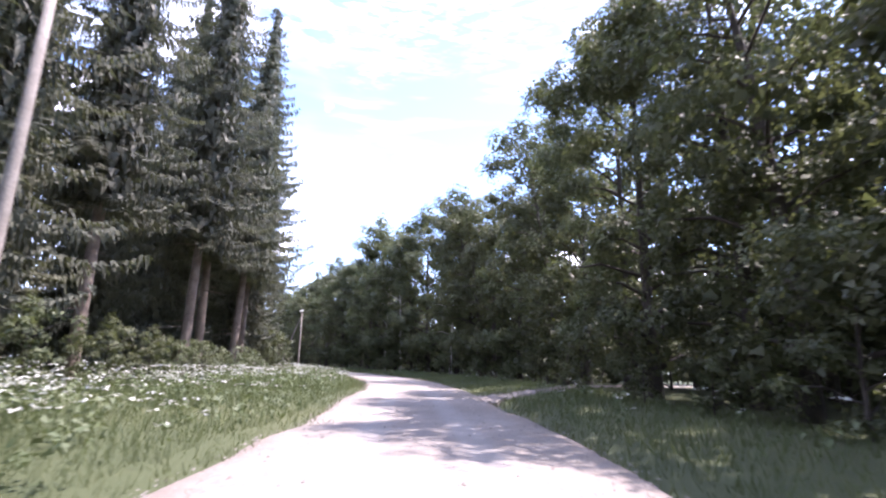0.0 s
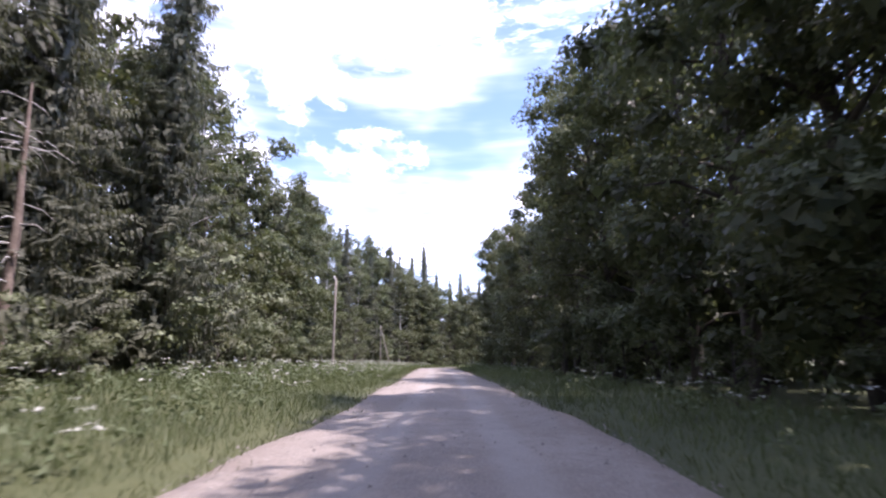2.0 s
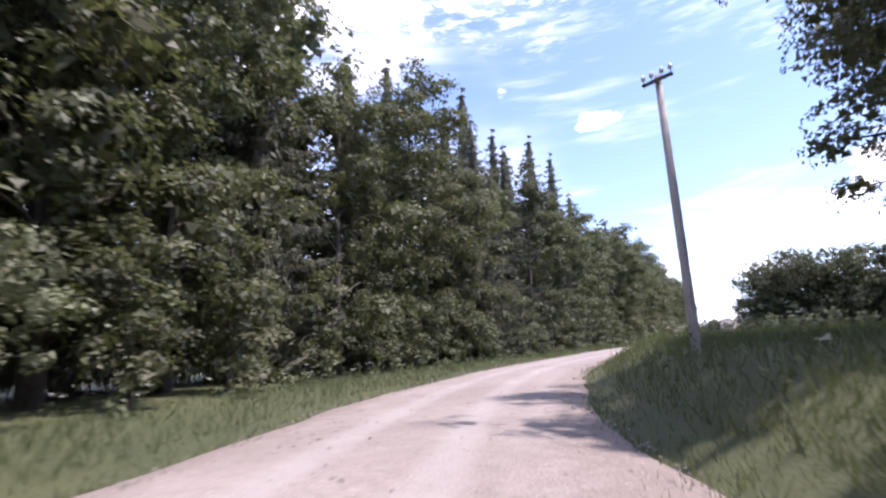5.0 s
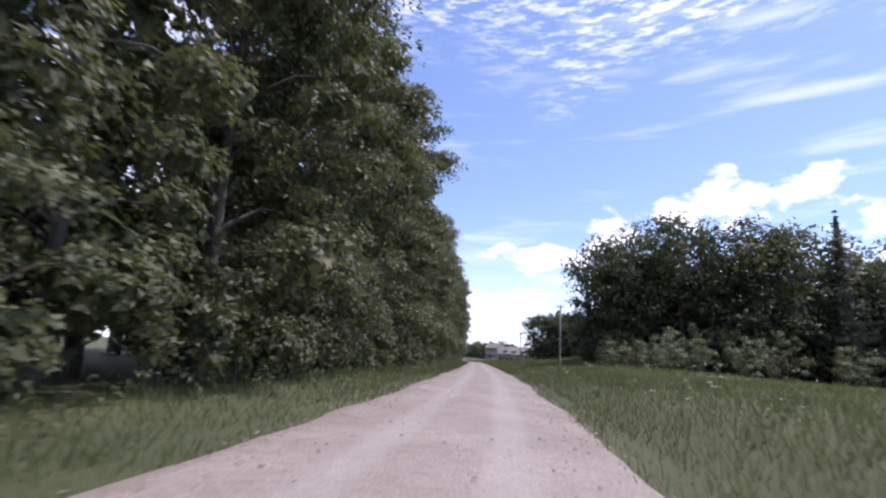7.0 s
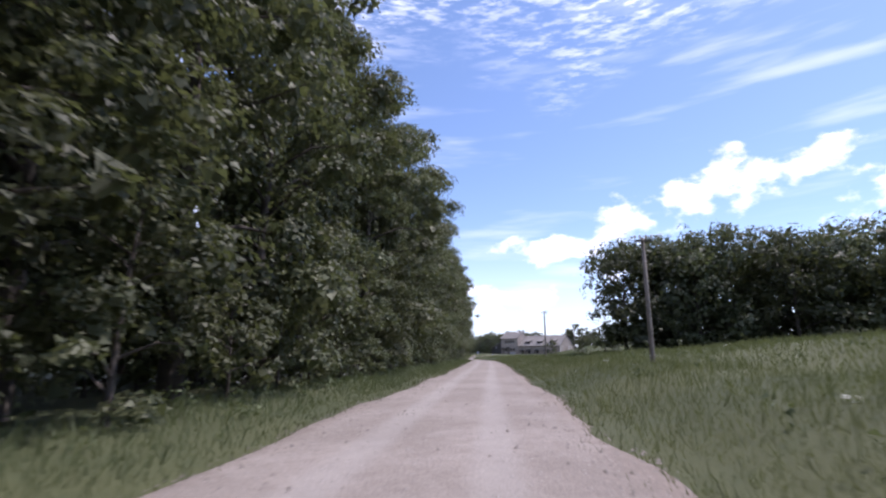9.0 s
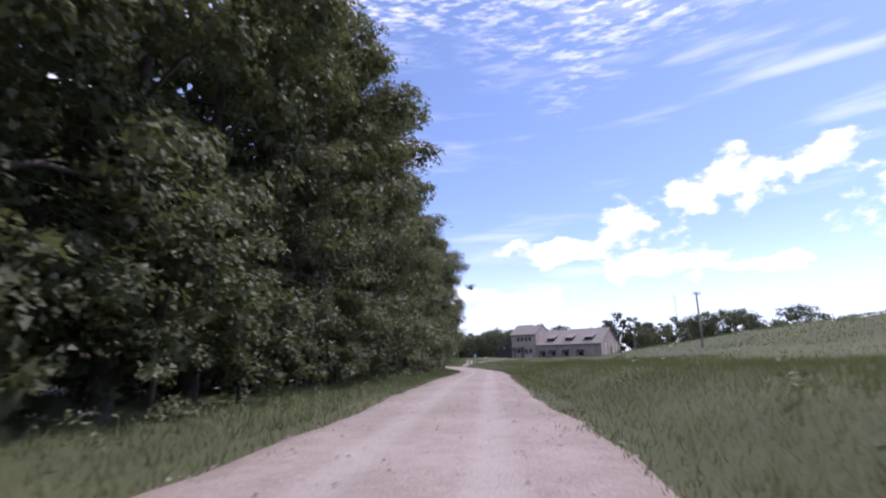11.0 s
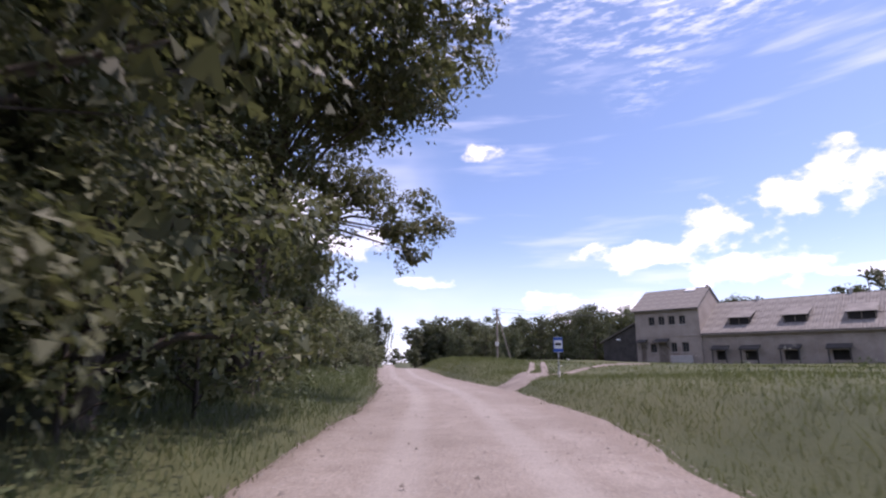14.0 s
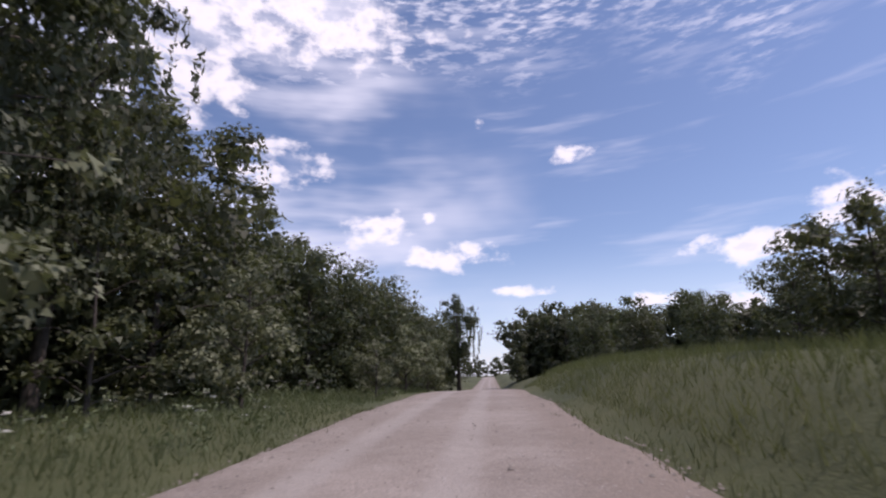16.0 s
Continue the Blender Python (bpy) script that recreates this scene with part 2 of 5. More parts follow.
BARK_WHITE = material("birch_bark", rough((0.42, 0.40, 0.37), (0.58, 0.56, 0.52), 3.0, 0.8, 9.0, 0.4, (0.06, 0.055, 0.05)))
ROAD = material("gravel_road", gravel)
SOIL = material("grass_ground", soil)
STONE = material("pebbles", rough((0.14, 0.122, 0.108), (0.27, 0.24, 0.215), 6.0, 0.9, 60.0, 0.2))
TRACK = material("dirt_track", rough((0.165, 0.135, 0.115), (0.265, 0.226, 0.20), 0.8, 0.95, 14.0, 0.6))
POLE_WOOD = material("weathered_pole", rough((0.19, 0.165, 0.14), (0.30, 0.27, 0.24), 1.4, 0.9, 22.0, 0.5))
# POLE_WOOD's pattern in a paler tone, used on one pole
PALE_POLE = material("pale_pole_wood", rough((0.36, 0.34, 0.31), (0.50, 0.475, 0.44), 1.4, 0.9, 22.0, 0.4))
PORCELAIN = material("porcelain", plain((0.78, 0.78, 0.75), 0.25))
IRON = material("dark_iron", plain((0.06, 0.06, 0.06), 0.6, 0.5))
WIRE = material("wire", plain((0.05, 0.05, 0.055), 0.5, 0.3))
PLASTER = material("old_plaster", rough((0.275, 0.235, 0.205), (0.385, 0.338, 0.295), 0.7, 0.95, 12.0, 0.3, (0.24, 0.185, 0.155)))
SLATE = material("cement_slate", rough((0.155, 0.143, 0.132), (0.245, 0.228, 0.21), 0.9, 0.9, 9.0, 0.5, (0.105, 0.094, 0.084)))
BOARD = material("tarred_boards", rough((0.040, 0.038, 0.036), (0.075, 0.070, 0.066), 1.2, 0.85, 14.0, 0.5))
TIMBER = material("grey_timber", rough((0.17, 0.14, 0.115), (0.27, 0.235, 0.20), 1.8, 0.9, 16.0, 0.4))
# near-black colour that stands in for the shade in openings and gaps
SHADE = material("painted_shade", plain((0.02, 0.018, 0.017), 0.9))
GLASS_DARK = material("window_glass", plain((0.03, 0.035, 0.04), 0.08))
BLUE = material("sign_blue", plain((0.025, 0.10, 0.42), 0.4))
WHITE = material("sign_white", plain((0.80, 0.80, 0.79), 0.4))
BLACK = material("sign_black", plain((0.015, 0.015, 0.015), 0.5))
ZINC = material("galvanised", plain((0.42, 0.43, 0.44), 0.45, 0.7))
CONCRETE = material("concrete", rough((0.36, 0.35, 0.33), (0.48, 0.47, 0.45), 3.0, 0.9, 25.0, 0.3))


# ---- makers ----
def mesh_from(name, verts, faces, mat, smooth=False):
    """A mesh from arrays: all faces of one size."""
    verts, faces = np.asarray(verts, np.float32), np.asarray(faces, np.int32)
    me = bpy.data.meshes.new(name)
    n, size = faces.shape
    me.vertices.add(len(verts))
    me.vertices.foreach_set("co", verts.ravel())
    me.loops.add(n * size)
    me.loops.foreach_set("vertex_index", faces.ravel())
    me.polygons.add(n)
    me.polygons.foreach_set("loop_start", np.arange(0, n * size, size, dtype=np.int32))
    me.polygons.foreach_set("loop_total", np.full(n, size, np.int32))
    if smooth:
        me.polygons.foreach_set("use_smooth", np.ones(n, bool))
    me.update(calc_edges=True)
    me.materials.append(mat)
    return me


def child(name, data, parent, label=""):
    ob = new(name, data)
    ob.parent = parent
    if label:
        tagged(ob, label)
    return ob


def part(name, bm, mat, parent, label=""):
    me = bpy.data.meshes.new(name)
    bmesh.ops.recalc_face_normals(bm, faces=bm.faces[:])
    bm.to_mesh(me)
    bm.free()
    me.materials.append(mat)
    return child(name, me, parent, label)


def box(bm, x0, y0, z0, x1, y1, z1, bevel=0.0):
    """A box between two corners, its edges rounded by bevel."""
    made = bmesh.ops.create_cube(bm, size=1.0, matrix=Matrix.Translation(((x0 + x1) / 2, (y0 + y1) / 2, (z0 + z1) / 2)) @ Matrix.Diagonal((x1 - x0, y1 - y0, z1 - z0, 1)))
    if bevel:
        edges = list({e for v in made["verts"] for e in v.link_edges})
        bmesh.ops.bevel(bm, geom=edges, offset=bevel, segments=1, affect="EDGES")
    return bm


def prism(bm, outline, shift):
    """A solid from a flat outline, pushed along shift."""
    low = [bm.verts.new(p) for p in outline]
    top = [bm.verts.new(Vector(p) + Vector(shift)) for p in outline]
    bm.faces.new(low)
    bm.faces.new(top[::-1])
    for i in range(len(low)):
        j = (i + 1) % len(low)
        bm.faces.new((low[i], top[i], top[j], low[j]))
    return bm


def tube_arrays(points, radii, sides=7):
    """Vertices and quads of a tapered tube along points."""
    points = [Vector(p) for p in points]
    verts, faces = [], []
    for i, p in enumerate(points):
        a, b = points[max(i - 1, 0)], points[min(i + 1, len(points) - 1)]
        turn = (b - a).to_track_quat("Z", "Y")
        for k in range(sides):
            w = 2 * math.pi * k / sides
            verts.append(p + turn @ Vector((math.cos(w) * radii[i], math.sin(w) * radii[i], 0)))
    for i in range(len(points) - 1):
        for k in range(sides):
            j = (k + 1) % sides
            faces.append((i * sides + k, i * sides + j, (i + 1) * sides + j, (i + 1) * sides + k))
    return verts, faces


def tubes(name, runs, mat, smooth=True):
    """One mesh of several tubes: runs of (points, radii, sides)."""
    verts, faces = [], []
    for points, radii, sides in runs:
        v, f = tube_arrays(points, radii, sides)
        faces += [tuple(i + len(verts) for i in q) for q in f]
        verts += [tuple(p) for p in v]
    return mesh_from(name, verts, faces, mat, smooth)


# ---- the road's line ----
CENTRE = [
    (95.8, -212.7, -1.17), (88.6, -185.5, -1.07), (82.9, -172.1, -0.97), (74.3, -159.3, -0.83), (64.7, -148.0, -0.69), (54.2, -136.2, -0.56),
    (42.1, -123.0, -0.49), (31.2, -111.2, -0.49), (20.2, -98.6, -0.57), (9.7, -79.9, -0.69), (4.0, -63.6, -0.61), (1.6, -44.8, -0.39),
    (0.4, -25.4, -0.17), (-0.5, -0.3, -0.03), (-2.7, 33.4, 0.03), (-5.3, 66.6, 0.01), (-8.7, 106.8, 0.08), (-12.5, 143.4, 0.11),
    (-15.0, 169.6, -0.10), (-18.5, 190.1, -0.23), (-21.7, 200.3, -0.21), (-25.2, 209.3, -0.14), (-29.7, 218.3, -0.05), (-34.4, 227.5, 0.02),
]
BEFORE = 45.0


def road_line():
    """Points of the road's middle every metre; the first of them BEFORE metres before the start."""
    pts = np.array(CENTRE, float)
    first, last = pts[1] - pts[0], pts[-1] - pts[-2]
    first, last = first / np.linalg.norm(first[:2]), last / np.linalg.norm(last[:2])
    first[2], last[2] = 0.0, 0.0
    bend = radians(1.6)
    last = np.array([last[0] * math.cos(bend) + last[1] * math.sin(bend), last[1] * math.cos(bend) - last[0] * math.sin(bend), 0.0])
    crest = [pts[-1] + last * far + np.array([0.0, 0.0, up]) for far, up in ((27, 0.40), (60, -0.50), (110, -1.15), (260, 0.55))]
    pts = np.vstack([pts[0] - first * BEFORE, pts, crest])
    ends = np.vstack([2 * pts[0] - pts[1], pts, 2 * pts[-1] - pts[-2]])
    out = []
    for i in range(1, len(ends) - 2):
        p0, p1, p2, p3 = ends[i - 1 : i + 3]
        n = max(2, int(np.linalg.norm(p2 - p1) / 0.5))
        u = np.linspace(0, 1, n, endpoint=False)[:, None]
        m1, m2 = (p2 - p0) / 2, (p3 - p1) / 2
        out.append((2 * u**3 - 3 * u**2 + 1) * p1 + (u**3 - 2 * u**2 + u) * m1 + (3 * u**2 - 2 * u**3) * p2 + (u**3 - u**2) * m2)
    line = np.vstack(out)
    s = np.r_[0, np.cumsum(np.hypot(*np.diff(line[:, :2], axis=0).T))]
    even = np.arange(0, s[-1], 1.0)
    return np.stack([np.interp(even, s, line[:, n]) for n in range(3)], 1)


LINE = road_line()
AHEAD = np.gradient(LINE[:, :2], axis=0)
AHEAD = np.stack([np.convolve(np.pad(AHEAD[:, n], 6, "edge"), np.ones(13) / 13, "valid") for n in range(2)], 1)
AHEAD /= np.linalg.norm(AHEAD, axis=1)[:, None]
RIGHT = np.stack([AHEAD[:, 1], -AHEAD[:, 0]], 1)
S_MIN, S_MAX = -BEFORE, len(LINE) - 1 - BEFORE
NEAR_J = (-24.6, 217.5)


def smoothstep(v, lo, hi):
    u = np.clip((np.asarray(v, float) - lo) / (hi - lo), 0, 1)
    return u * u * (3 - 2 * u)


def wave(x, y, size, seed=0.0):
    """A cheap smooth unevenness between about -1 and 1."""
    x, y = np.asarray(x) / size, np.asarray(y) / size
    return (np.sin(1.7 * x + 0.6 * y + seed) + np.sin(0.9 * y - 1.3 * x + 2.1 * seed + 1) + np.sin(2.3 * y + 0.4 * x + 0.7 * seed)) / 3


def on_line(s, d):
    """Ground plan of a point s metres along the road and d metres to its right."""
    s, d = np.asarray(s, float), np.asarray(d, float)
    i = np.clip(s + BEFORE, 0, len(LINE) - 1.001)
    k = np.arange(len(LINE))
    return (np.stack([np.interp(i, k, LINE[:, n]) + d * np.interp(i, k, RIGHT[:, n]) for n in range(2)], -1), np.interp(i, k, LINE[:, 2]))


HALF = 2.62


def half_width(s, side):
    return HALF + 0.45 * smoothstep(s, 120, 150) * (1 - smoothstep(s, 168, 200)) + (side > 0) * smoothstep(s, 437, 446) * (0.9 - 0.5 * smoothstep(s, 472, 500)) + 0.2 * wave(s, side * 7.0, 3.1, side) + 0.12 * wave(s, side * 3.0, 0.9, side)


def height(s, d):
    """The ground's height at s, d."""
    s, d = np.asarray(s, float), np.asarray(d, float)
    plan, z = on_line(s, d)
    right, a = d > 0, np.abs(d)
    bank = smoothstep(s, 140, 152) * (1 - 0.55 * smoothstep(s, 205, 240))
    junction = 1 - smoothstep(np.hypot(plan[..., 0] - NEAR_J[0], plan[..., 1] - NEAR_J[1]), 5, 12)
    rise_r = 0.15 * smoothstep(a, 3, 7) + 1.0 * bank * smoothstep(a, 2.9, 5.6) + smoothstep(s, 225, 300) * (0.3 * smoothstep(a, 3.0, 7.0) * (1 - junction) + 0.95 * smoothstep(s, 345, 385) * (1 - 0.7 * smoothstep(s, 405, 428)) * smoothstep(a, 8, 30) + (1 - smoothstep(s, 330, 375)) * (0.55 * smoothstep(a, 6, 13) + 0.75 * smoothstep(a, 7, 16) * smoothstep(s, 266, 284) * (1 - smoothstep(s, 296, 335)) - 1.5 * smoothstep(a, 15, 34)))
    rise_r = rise_r + 0.45 * smoothstep(s, 462, 476) * smoothstep(a, 3.2, 5.5) * (1 - junction)
    rise_l = 0.3 * smoothstep(a, 3, 9) * (1 - smoothstep(s, 150, 190)) + 0.15 * smoothstep(a, 3, 6)
    rise = np.where(right, rise_r, rise_l)
    uneven = 0.06 * wave(plan[..., 0], plan[..., 1], 2.3) * smoothstep(a, 3, 5) + 0.12 * wave(plan[..., 0], plan[..., 1], 9.0, 1.3) * smoothstep(a, 4, 9)
    knoll = 2.2 * smoothstep(a, 14, 30) * smoothstep(s, 355, 392) * (1 - smoothstep(s, 428, 452))
    rise = rise + np.where(right, knoll, 0.0)
    yard = -0.55 * np.exp(-((plan[..., 0] + 14) ** 2 + (plan[..., 1] - 252) ** 2) / (2 * 12.0**2)) * smoothstep(a, 5, 16)
    rise = rise + np.where(right, yard, 0.0)
    away = 1 - smoothstep(a, 55, 110)
    return (z + rise + uneven) * away - 1.2 * (1 - away)


def spot(s, d):
    """A place on the ground: x, y, z."""
    plan, _ = on_line(s, d)
    return float(plan[0]), float(plan[1]), float(height(s, d))


def nearest(x, y):
    """s and d of a place of the plan."""
    off = np.array([x, y]) - LINE[:, :2]
    i = int(np.argmin((off**2).sum(1)))
    return i - BEFORE + float(off[i] @ AHEAD[i]), float(off[i] @ RIGHT[i])


def ground_at(x, y):
    return float(height(*nearest(x, y)))


# ---- ground, road, side track ----
def make_ground():
    s = np.arange(S_MIN, S_MAX, 2.0)
    d = np.array([-110, -85, -65, -50, -38, -30, -24, -19, -15, -12, -9.5, -7.5, -6, -4.8, -3.9, -3.2, -2.5, -1.2, 0, 1.2, 2.5, 3.2, 3.9, 4.8, 6, 7.5, 9.5, 12, 15, 19, 24, 30, 38, 50, 65, 85, 110.0])
    ss, dd = np.meshgrid(s, d, indexing="ij")
    plan, _ = on_line(ss, dd)
    z = height(ss, dd) - 0.13 * (np.abs(dd) < half_width(ss, np.sign(dd)) - 0.05)
    verts = np.concatenate([plan, z[..., None]], -1).reshape(-1, 3)
    n, m = len(s), len(d)
    a = (np.arange(n - 1)[:, None] * m + np.arange(m - 1)).ravel()
    faces = np.stack([a, a + 1, a + m + 1, a + m], 1)
    k = len(verts)
    verts = np.vstack([verts, [(-3000, -3000, -1.25), (3000, -3000, -1.25), (3000, 3000, -1.25), (-3000, 3000, -1.25)]])
    faces = np.vstack([faces, [(k, k + 1, k + 2, k + 3)]])
    tagged(new("ground", mesh_from("ground", verts, faces, SOIL, True)), "uneven grassy ground of verges and fields", "ground", kind="structure")


def make_road():
    s = np.arange(S_MIN, S_MAX - 2, 0.7)
    u = np.linspace(-1, 1, 23)
    left, right = half_width(s, -1.0), half_width(s, 1.0)
    dd = np.where(u < 0, u * left[:, None], u * right[:, None])
    ss = s[:, None] + 0 * dd
    plan, z = on_line(ss, dd)
    crown = 0.07 * (1 - np.abs(u) ** 2) - 0.025 * np.exp(-(((np.abs(dd) - 0.85) / 0.3) ** 2)) + 0.012 * wave(plan[..., 0], plan[..., 1], 0.7) + 0.03 * np.exp(-(((np.abs(dd) - 2.25) / 0.25) ** 2)) * (0.6 + 0.6 * wave(ss, dd, 1.7))
    z = z + crown - 0.09 * (np.abs(u) == 1)
    verts = np.concatenate([plan, z[..., None]], -1).reshape(-1, 3)
    n, m = dd.shape
    a = (np.arange(n - 1)[:, None] * m + np.arange(m - 1)).ravel()
    me = mesh_from("road", verts, np.stack([a, a + 1, a + m + 1, a + m], 1), ROAD, True)
    lane = me.attributes.new("lane", "FLOAT", "POINT")
    lane.data.foreach_set("value", (dd + 0.15 * np.sin(ss / 23)).ravel().astype(np.float32))
    tagged(new("road", me), "pale dusty gravel road with worn wheel tracks", "road", kind="structure")


SPUR = tuple((tuple(float(v) for v in on_line(s, d)[0]), w) for s, d, w in ((18.0, 1.6, 1.3), (22.5, 4.8, 1.0), (25.5, 8.0, 0.9), (27.5, 12.0, 0.9), (29.0, 17.0, 0.9)))
TRACKS = (
    SPUR,
    (((-25.4, 208.6), 1.7), ((-23.8, 213.6), 1.5), ((-23.1, 216.6), 1.05), ((-22.6, 219.4), 0.6), ((-21.4, 224.0), 0.36), ((-19.4, 228.6), 0.34), ((-16.4, 234.0), 0.34)),
    (((-23.7, 215.4), 0.6), ((-23.7, 218.6), 0.36), ((-23.9, 221.6), 0.28), ((-24.3, 225.6), 0.26), ((-25.0, 230.0), 0.22)),
    (((-23.0, 216.6), 0.6), ((-22.9, 220.0), 0.36), ((-23.0, 222.8), 0.3), ((-23.6, 226.5), 0.28), ((-24.3, 231.0), 0.22)),
)


def make_track(stations):
    """A dirt track that leaves the road towards the long building."""
    verts, faces, m, rows = [], [], 9, 36
    for i in range(rows + 1):
        t = i / rows * (len(stations) - 1)
        k = min(int(t), len(stations) - 2)
        (p0, w0), (p1, w1) = stations[k], stations[k + 1]
        p, w = Vector(p0).lerp(Vector(p1), t - k), w0 + (w1 - w0) * (t - k)
        a = (Vector(stations[min(k + 1, len(stations) - 1)][0]) - Vector(stations[max(k - 1, 0)][0])).normalized()
        for j in range(m):
            edge = j / (m - 1) * 2 - 1
            off = edge * (w + 0.13 * math.sin(i * 1.9 + j) * min(1.0, w))
            x, y = p.x + a.y * off, p.y - a.x * off
            z = ground_at(x, y) + 0.065 * (1 - edge**6) - 0.08 * edge**8 - 0.035 * math.exp(-(((abs(off) - 0.7) / 0.25) ** 2)) + 0.02 * math.sin(i * 2.7 + j * 1.3)
            s_here, d_here = nearest(x, y)
            verts.append((x, y, min(z, ground_at(x, y) - 0.06) if abs(d_here) < float(half_width(s_here, np.sign(d_here))) - 0.1 else z))
    for i in range(rows):
        for j in range(m - 1):
            a = i * m + j
            faces.append((a, a + 1, a + m + 1, a + m))
    tagged(new("side_track", mesh_from("side_track", verts, faces, TRACK, True)), "bare brown dirt track leaving the gravel road", "track", kind="structure")


make_ground()
make_road()
for stations in TRACKS:
    make_track(stations)


# ---- trees ----
def sprays(rng, centres, radii, count, size, leaves, droop=0.0, inner=0.55, outer=1.08, wide=0.32, front=None, top=0.0):
    """Triangles of small leaves gathered in sprays on the skins of lumps, turned mostly outwards, sparser behind front."""
    centres, radii = np.asarray(centres), np.asarray(radii)
    weight = (radii**2).sum(1)
    pick = rng.choice(len(centres), count, p=weight / weight.sum())
    way = rng.normal(size=(count, 3))
    way /= np.linalg.norm(way, axis=1)[:, None]
    way[:, 2] = np.where(rng.random(count) < top, np.abs(way[:, 2]), way[:, 2])
    out = inner + (outer - inner) * rng.random(count) ** 0.5
    at = centres[pick] + way * radii[pick] * out[:, None]
    if front is not None:
        keep = (at[:, 0] > front) | (rng.random(count) < 0.2)
        at, way = at[keep], way[keep]
        count = len(at)
    at = np.repeat(at, leaves, 0)
    way = np.repeat(way, leaves, 0)
    n = count * leaves
    at = at + rng.normal(size=(n, 3)) * size * (0.75 if leaves > 1 else 0.12)
    face = rng.normal(size=(n, 3)) * 0.5 + way * 0.8 + np.array([0, 0, 0.35])
    face /= np.linalg.norm(face, axis=1)[:, None]
    along = rng.normal(size=(n, 3)) + way * 0.25 + np.array([0, 0, -0.35 - droop])
    along -= face * (along * face).sum(1)[:, None] * 0.85
    along /= np.linalg.norm(along, axis=1)[:, None]
    side = np.cross(along, face)
    side /= np.linalg.norm(side, axis=1)[:, None] + 1e-6
    length = size * (0.65 + 0.7 * rng.random(n))[:, None]
    a, b = at - side * length * wide, at + side * length * wide
    tip = at + along * length
    return np.stack([a, b, tip], 1).reshape(-1, 3)


def pads(rng, centres, radii, count, per, size, pad, droop=0.0, inner=0.75, outer=1.1, wide=0.42, front=None, top=0.6):
    """Triangles of leaves gathered in domed pads, the ends of twigs, on the skins of lumps."""
    centres, radii = np.asarray(centres), np.asarray(radii)
    weight = (radii**2).sum(1)
    pick = rng.choice(len(centres), count, p=weight / weight.sum())
    way = rng.normal(size=(count, 3))
    way /= np.linalg.norm(way, axis=1)[:, None]
    way[:, 2] = np.where(rng.random(count) < top, np.abs(way[:, 2]), way[:, 2])
    at = centres[pick] + way * radii[pick] * (inner + (outer - inner) * rng.random(count) ** 0.6)[:, None]
    if front is not None:
        keep = (at[:, 0] > front) | (rng.random(count) < 0.25)
        at, way = at[keep], way[keep]
        count = len(at)
    axis = way * 0.8 + np.array([0, 0, 0.7]) + rng.normal(size=(count, 3)) * 0.25
    axis /= np.linalg.norm(axis, axis=1)[:, None]
    u = np.cross(axis, rng.normal(size=(count, 3)))
    u /= np.linalg.norm(u, axis=1)[:, None]
    v = np.cross(axis, u)
    broad = pad * (0.6 + 0.8 * rng.random(count))
    at, axis, u, v, broad = (np.repeat(q, per, 0) for q in (at, axis, u, v, broad))
    n = count * per
    w, r = rng.random(n) * 6.283, np.sqrt(rng.random(n))
    radial = u * np.cos(w)[:, None] + v * np.sin(w)[:, None]
    at = at + radial * (broad * r)[:, None] - axis * (0.55 * broad * r**2)[:, None] + rng.normal(size=(n, 3)) * size * 0.28
    at[:, 2] -= (0.2 + droop) * broad * r**2
    face = axis + radial * (0.55 * r)[:, None] + rng.normal(size=(n, 3)) * 0.42
    face /= np.linalg.norm(face, axis=1)[:, None]
    along = radial * 0.7 + rng.normal(size=(n, 3)) * 0.6 + np.array([0, 0, -0.25 - droop])
    along -= face * (along * face).sum(1)[:, None] * 0.9
    along /= np.linalg.norm(along, axis=1)[:, None]
    side = np.cross(along, face)
    side /= np.linalg.norm(side, axis=1)[:, None] + 1e-6
    length = size * (0.65 + 0.7 * rng.random(n))[:, None]
    return np.stack([at - side * length * wide, at + side * length * wide, at + along * length], 1).reshape(-1, 3)


def tri_mesh(name, corner_list, mat):
    corners = np.concatenate(corner_list)
    return mesh_from(name, corners, np.arange(len(corners)).reshape(-1, 3), mat)


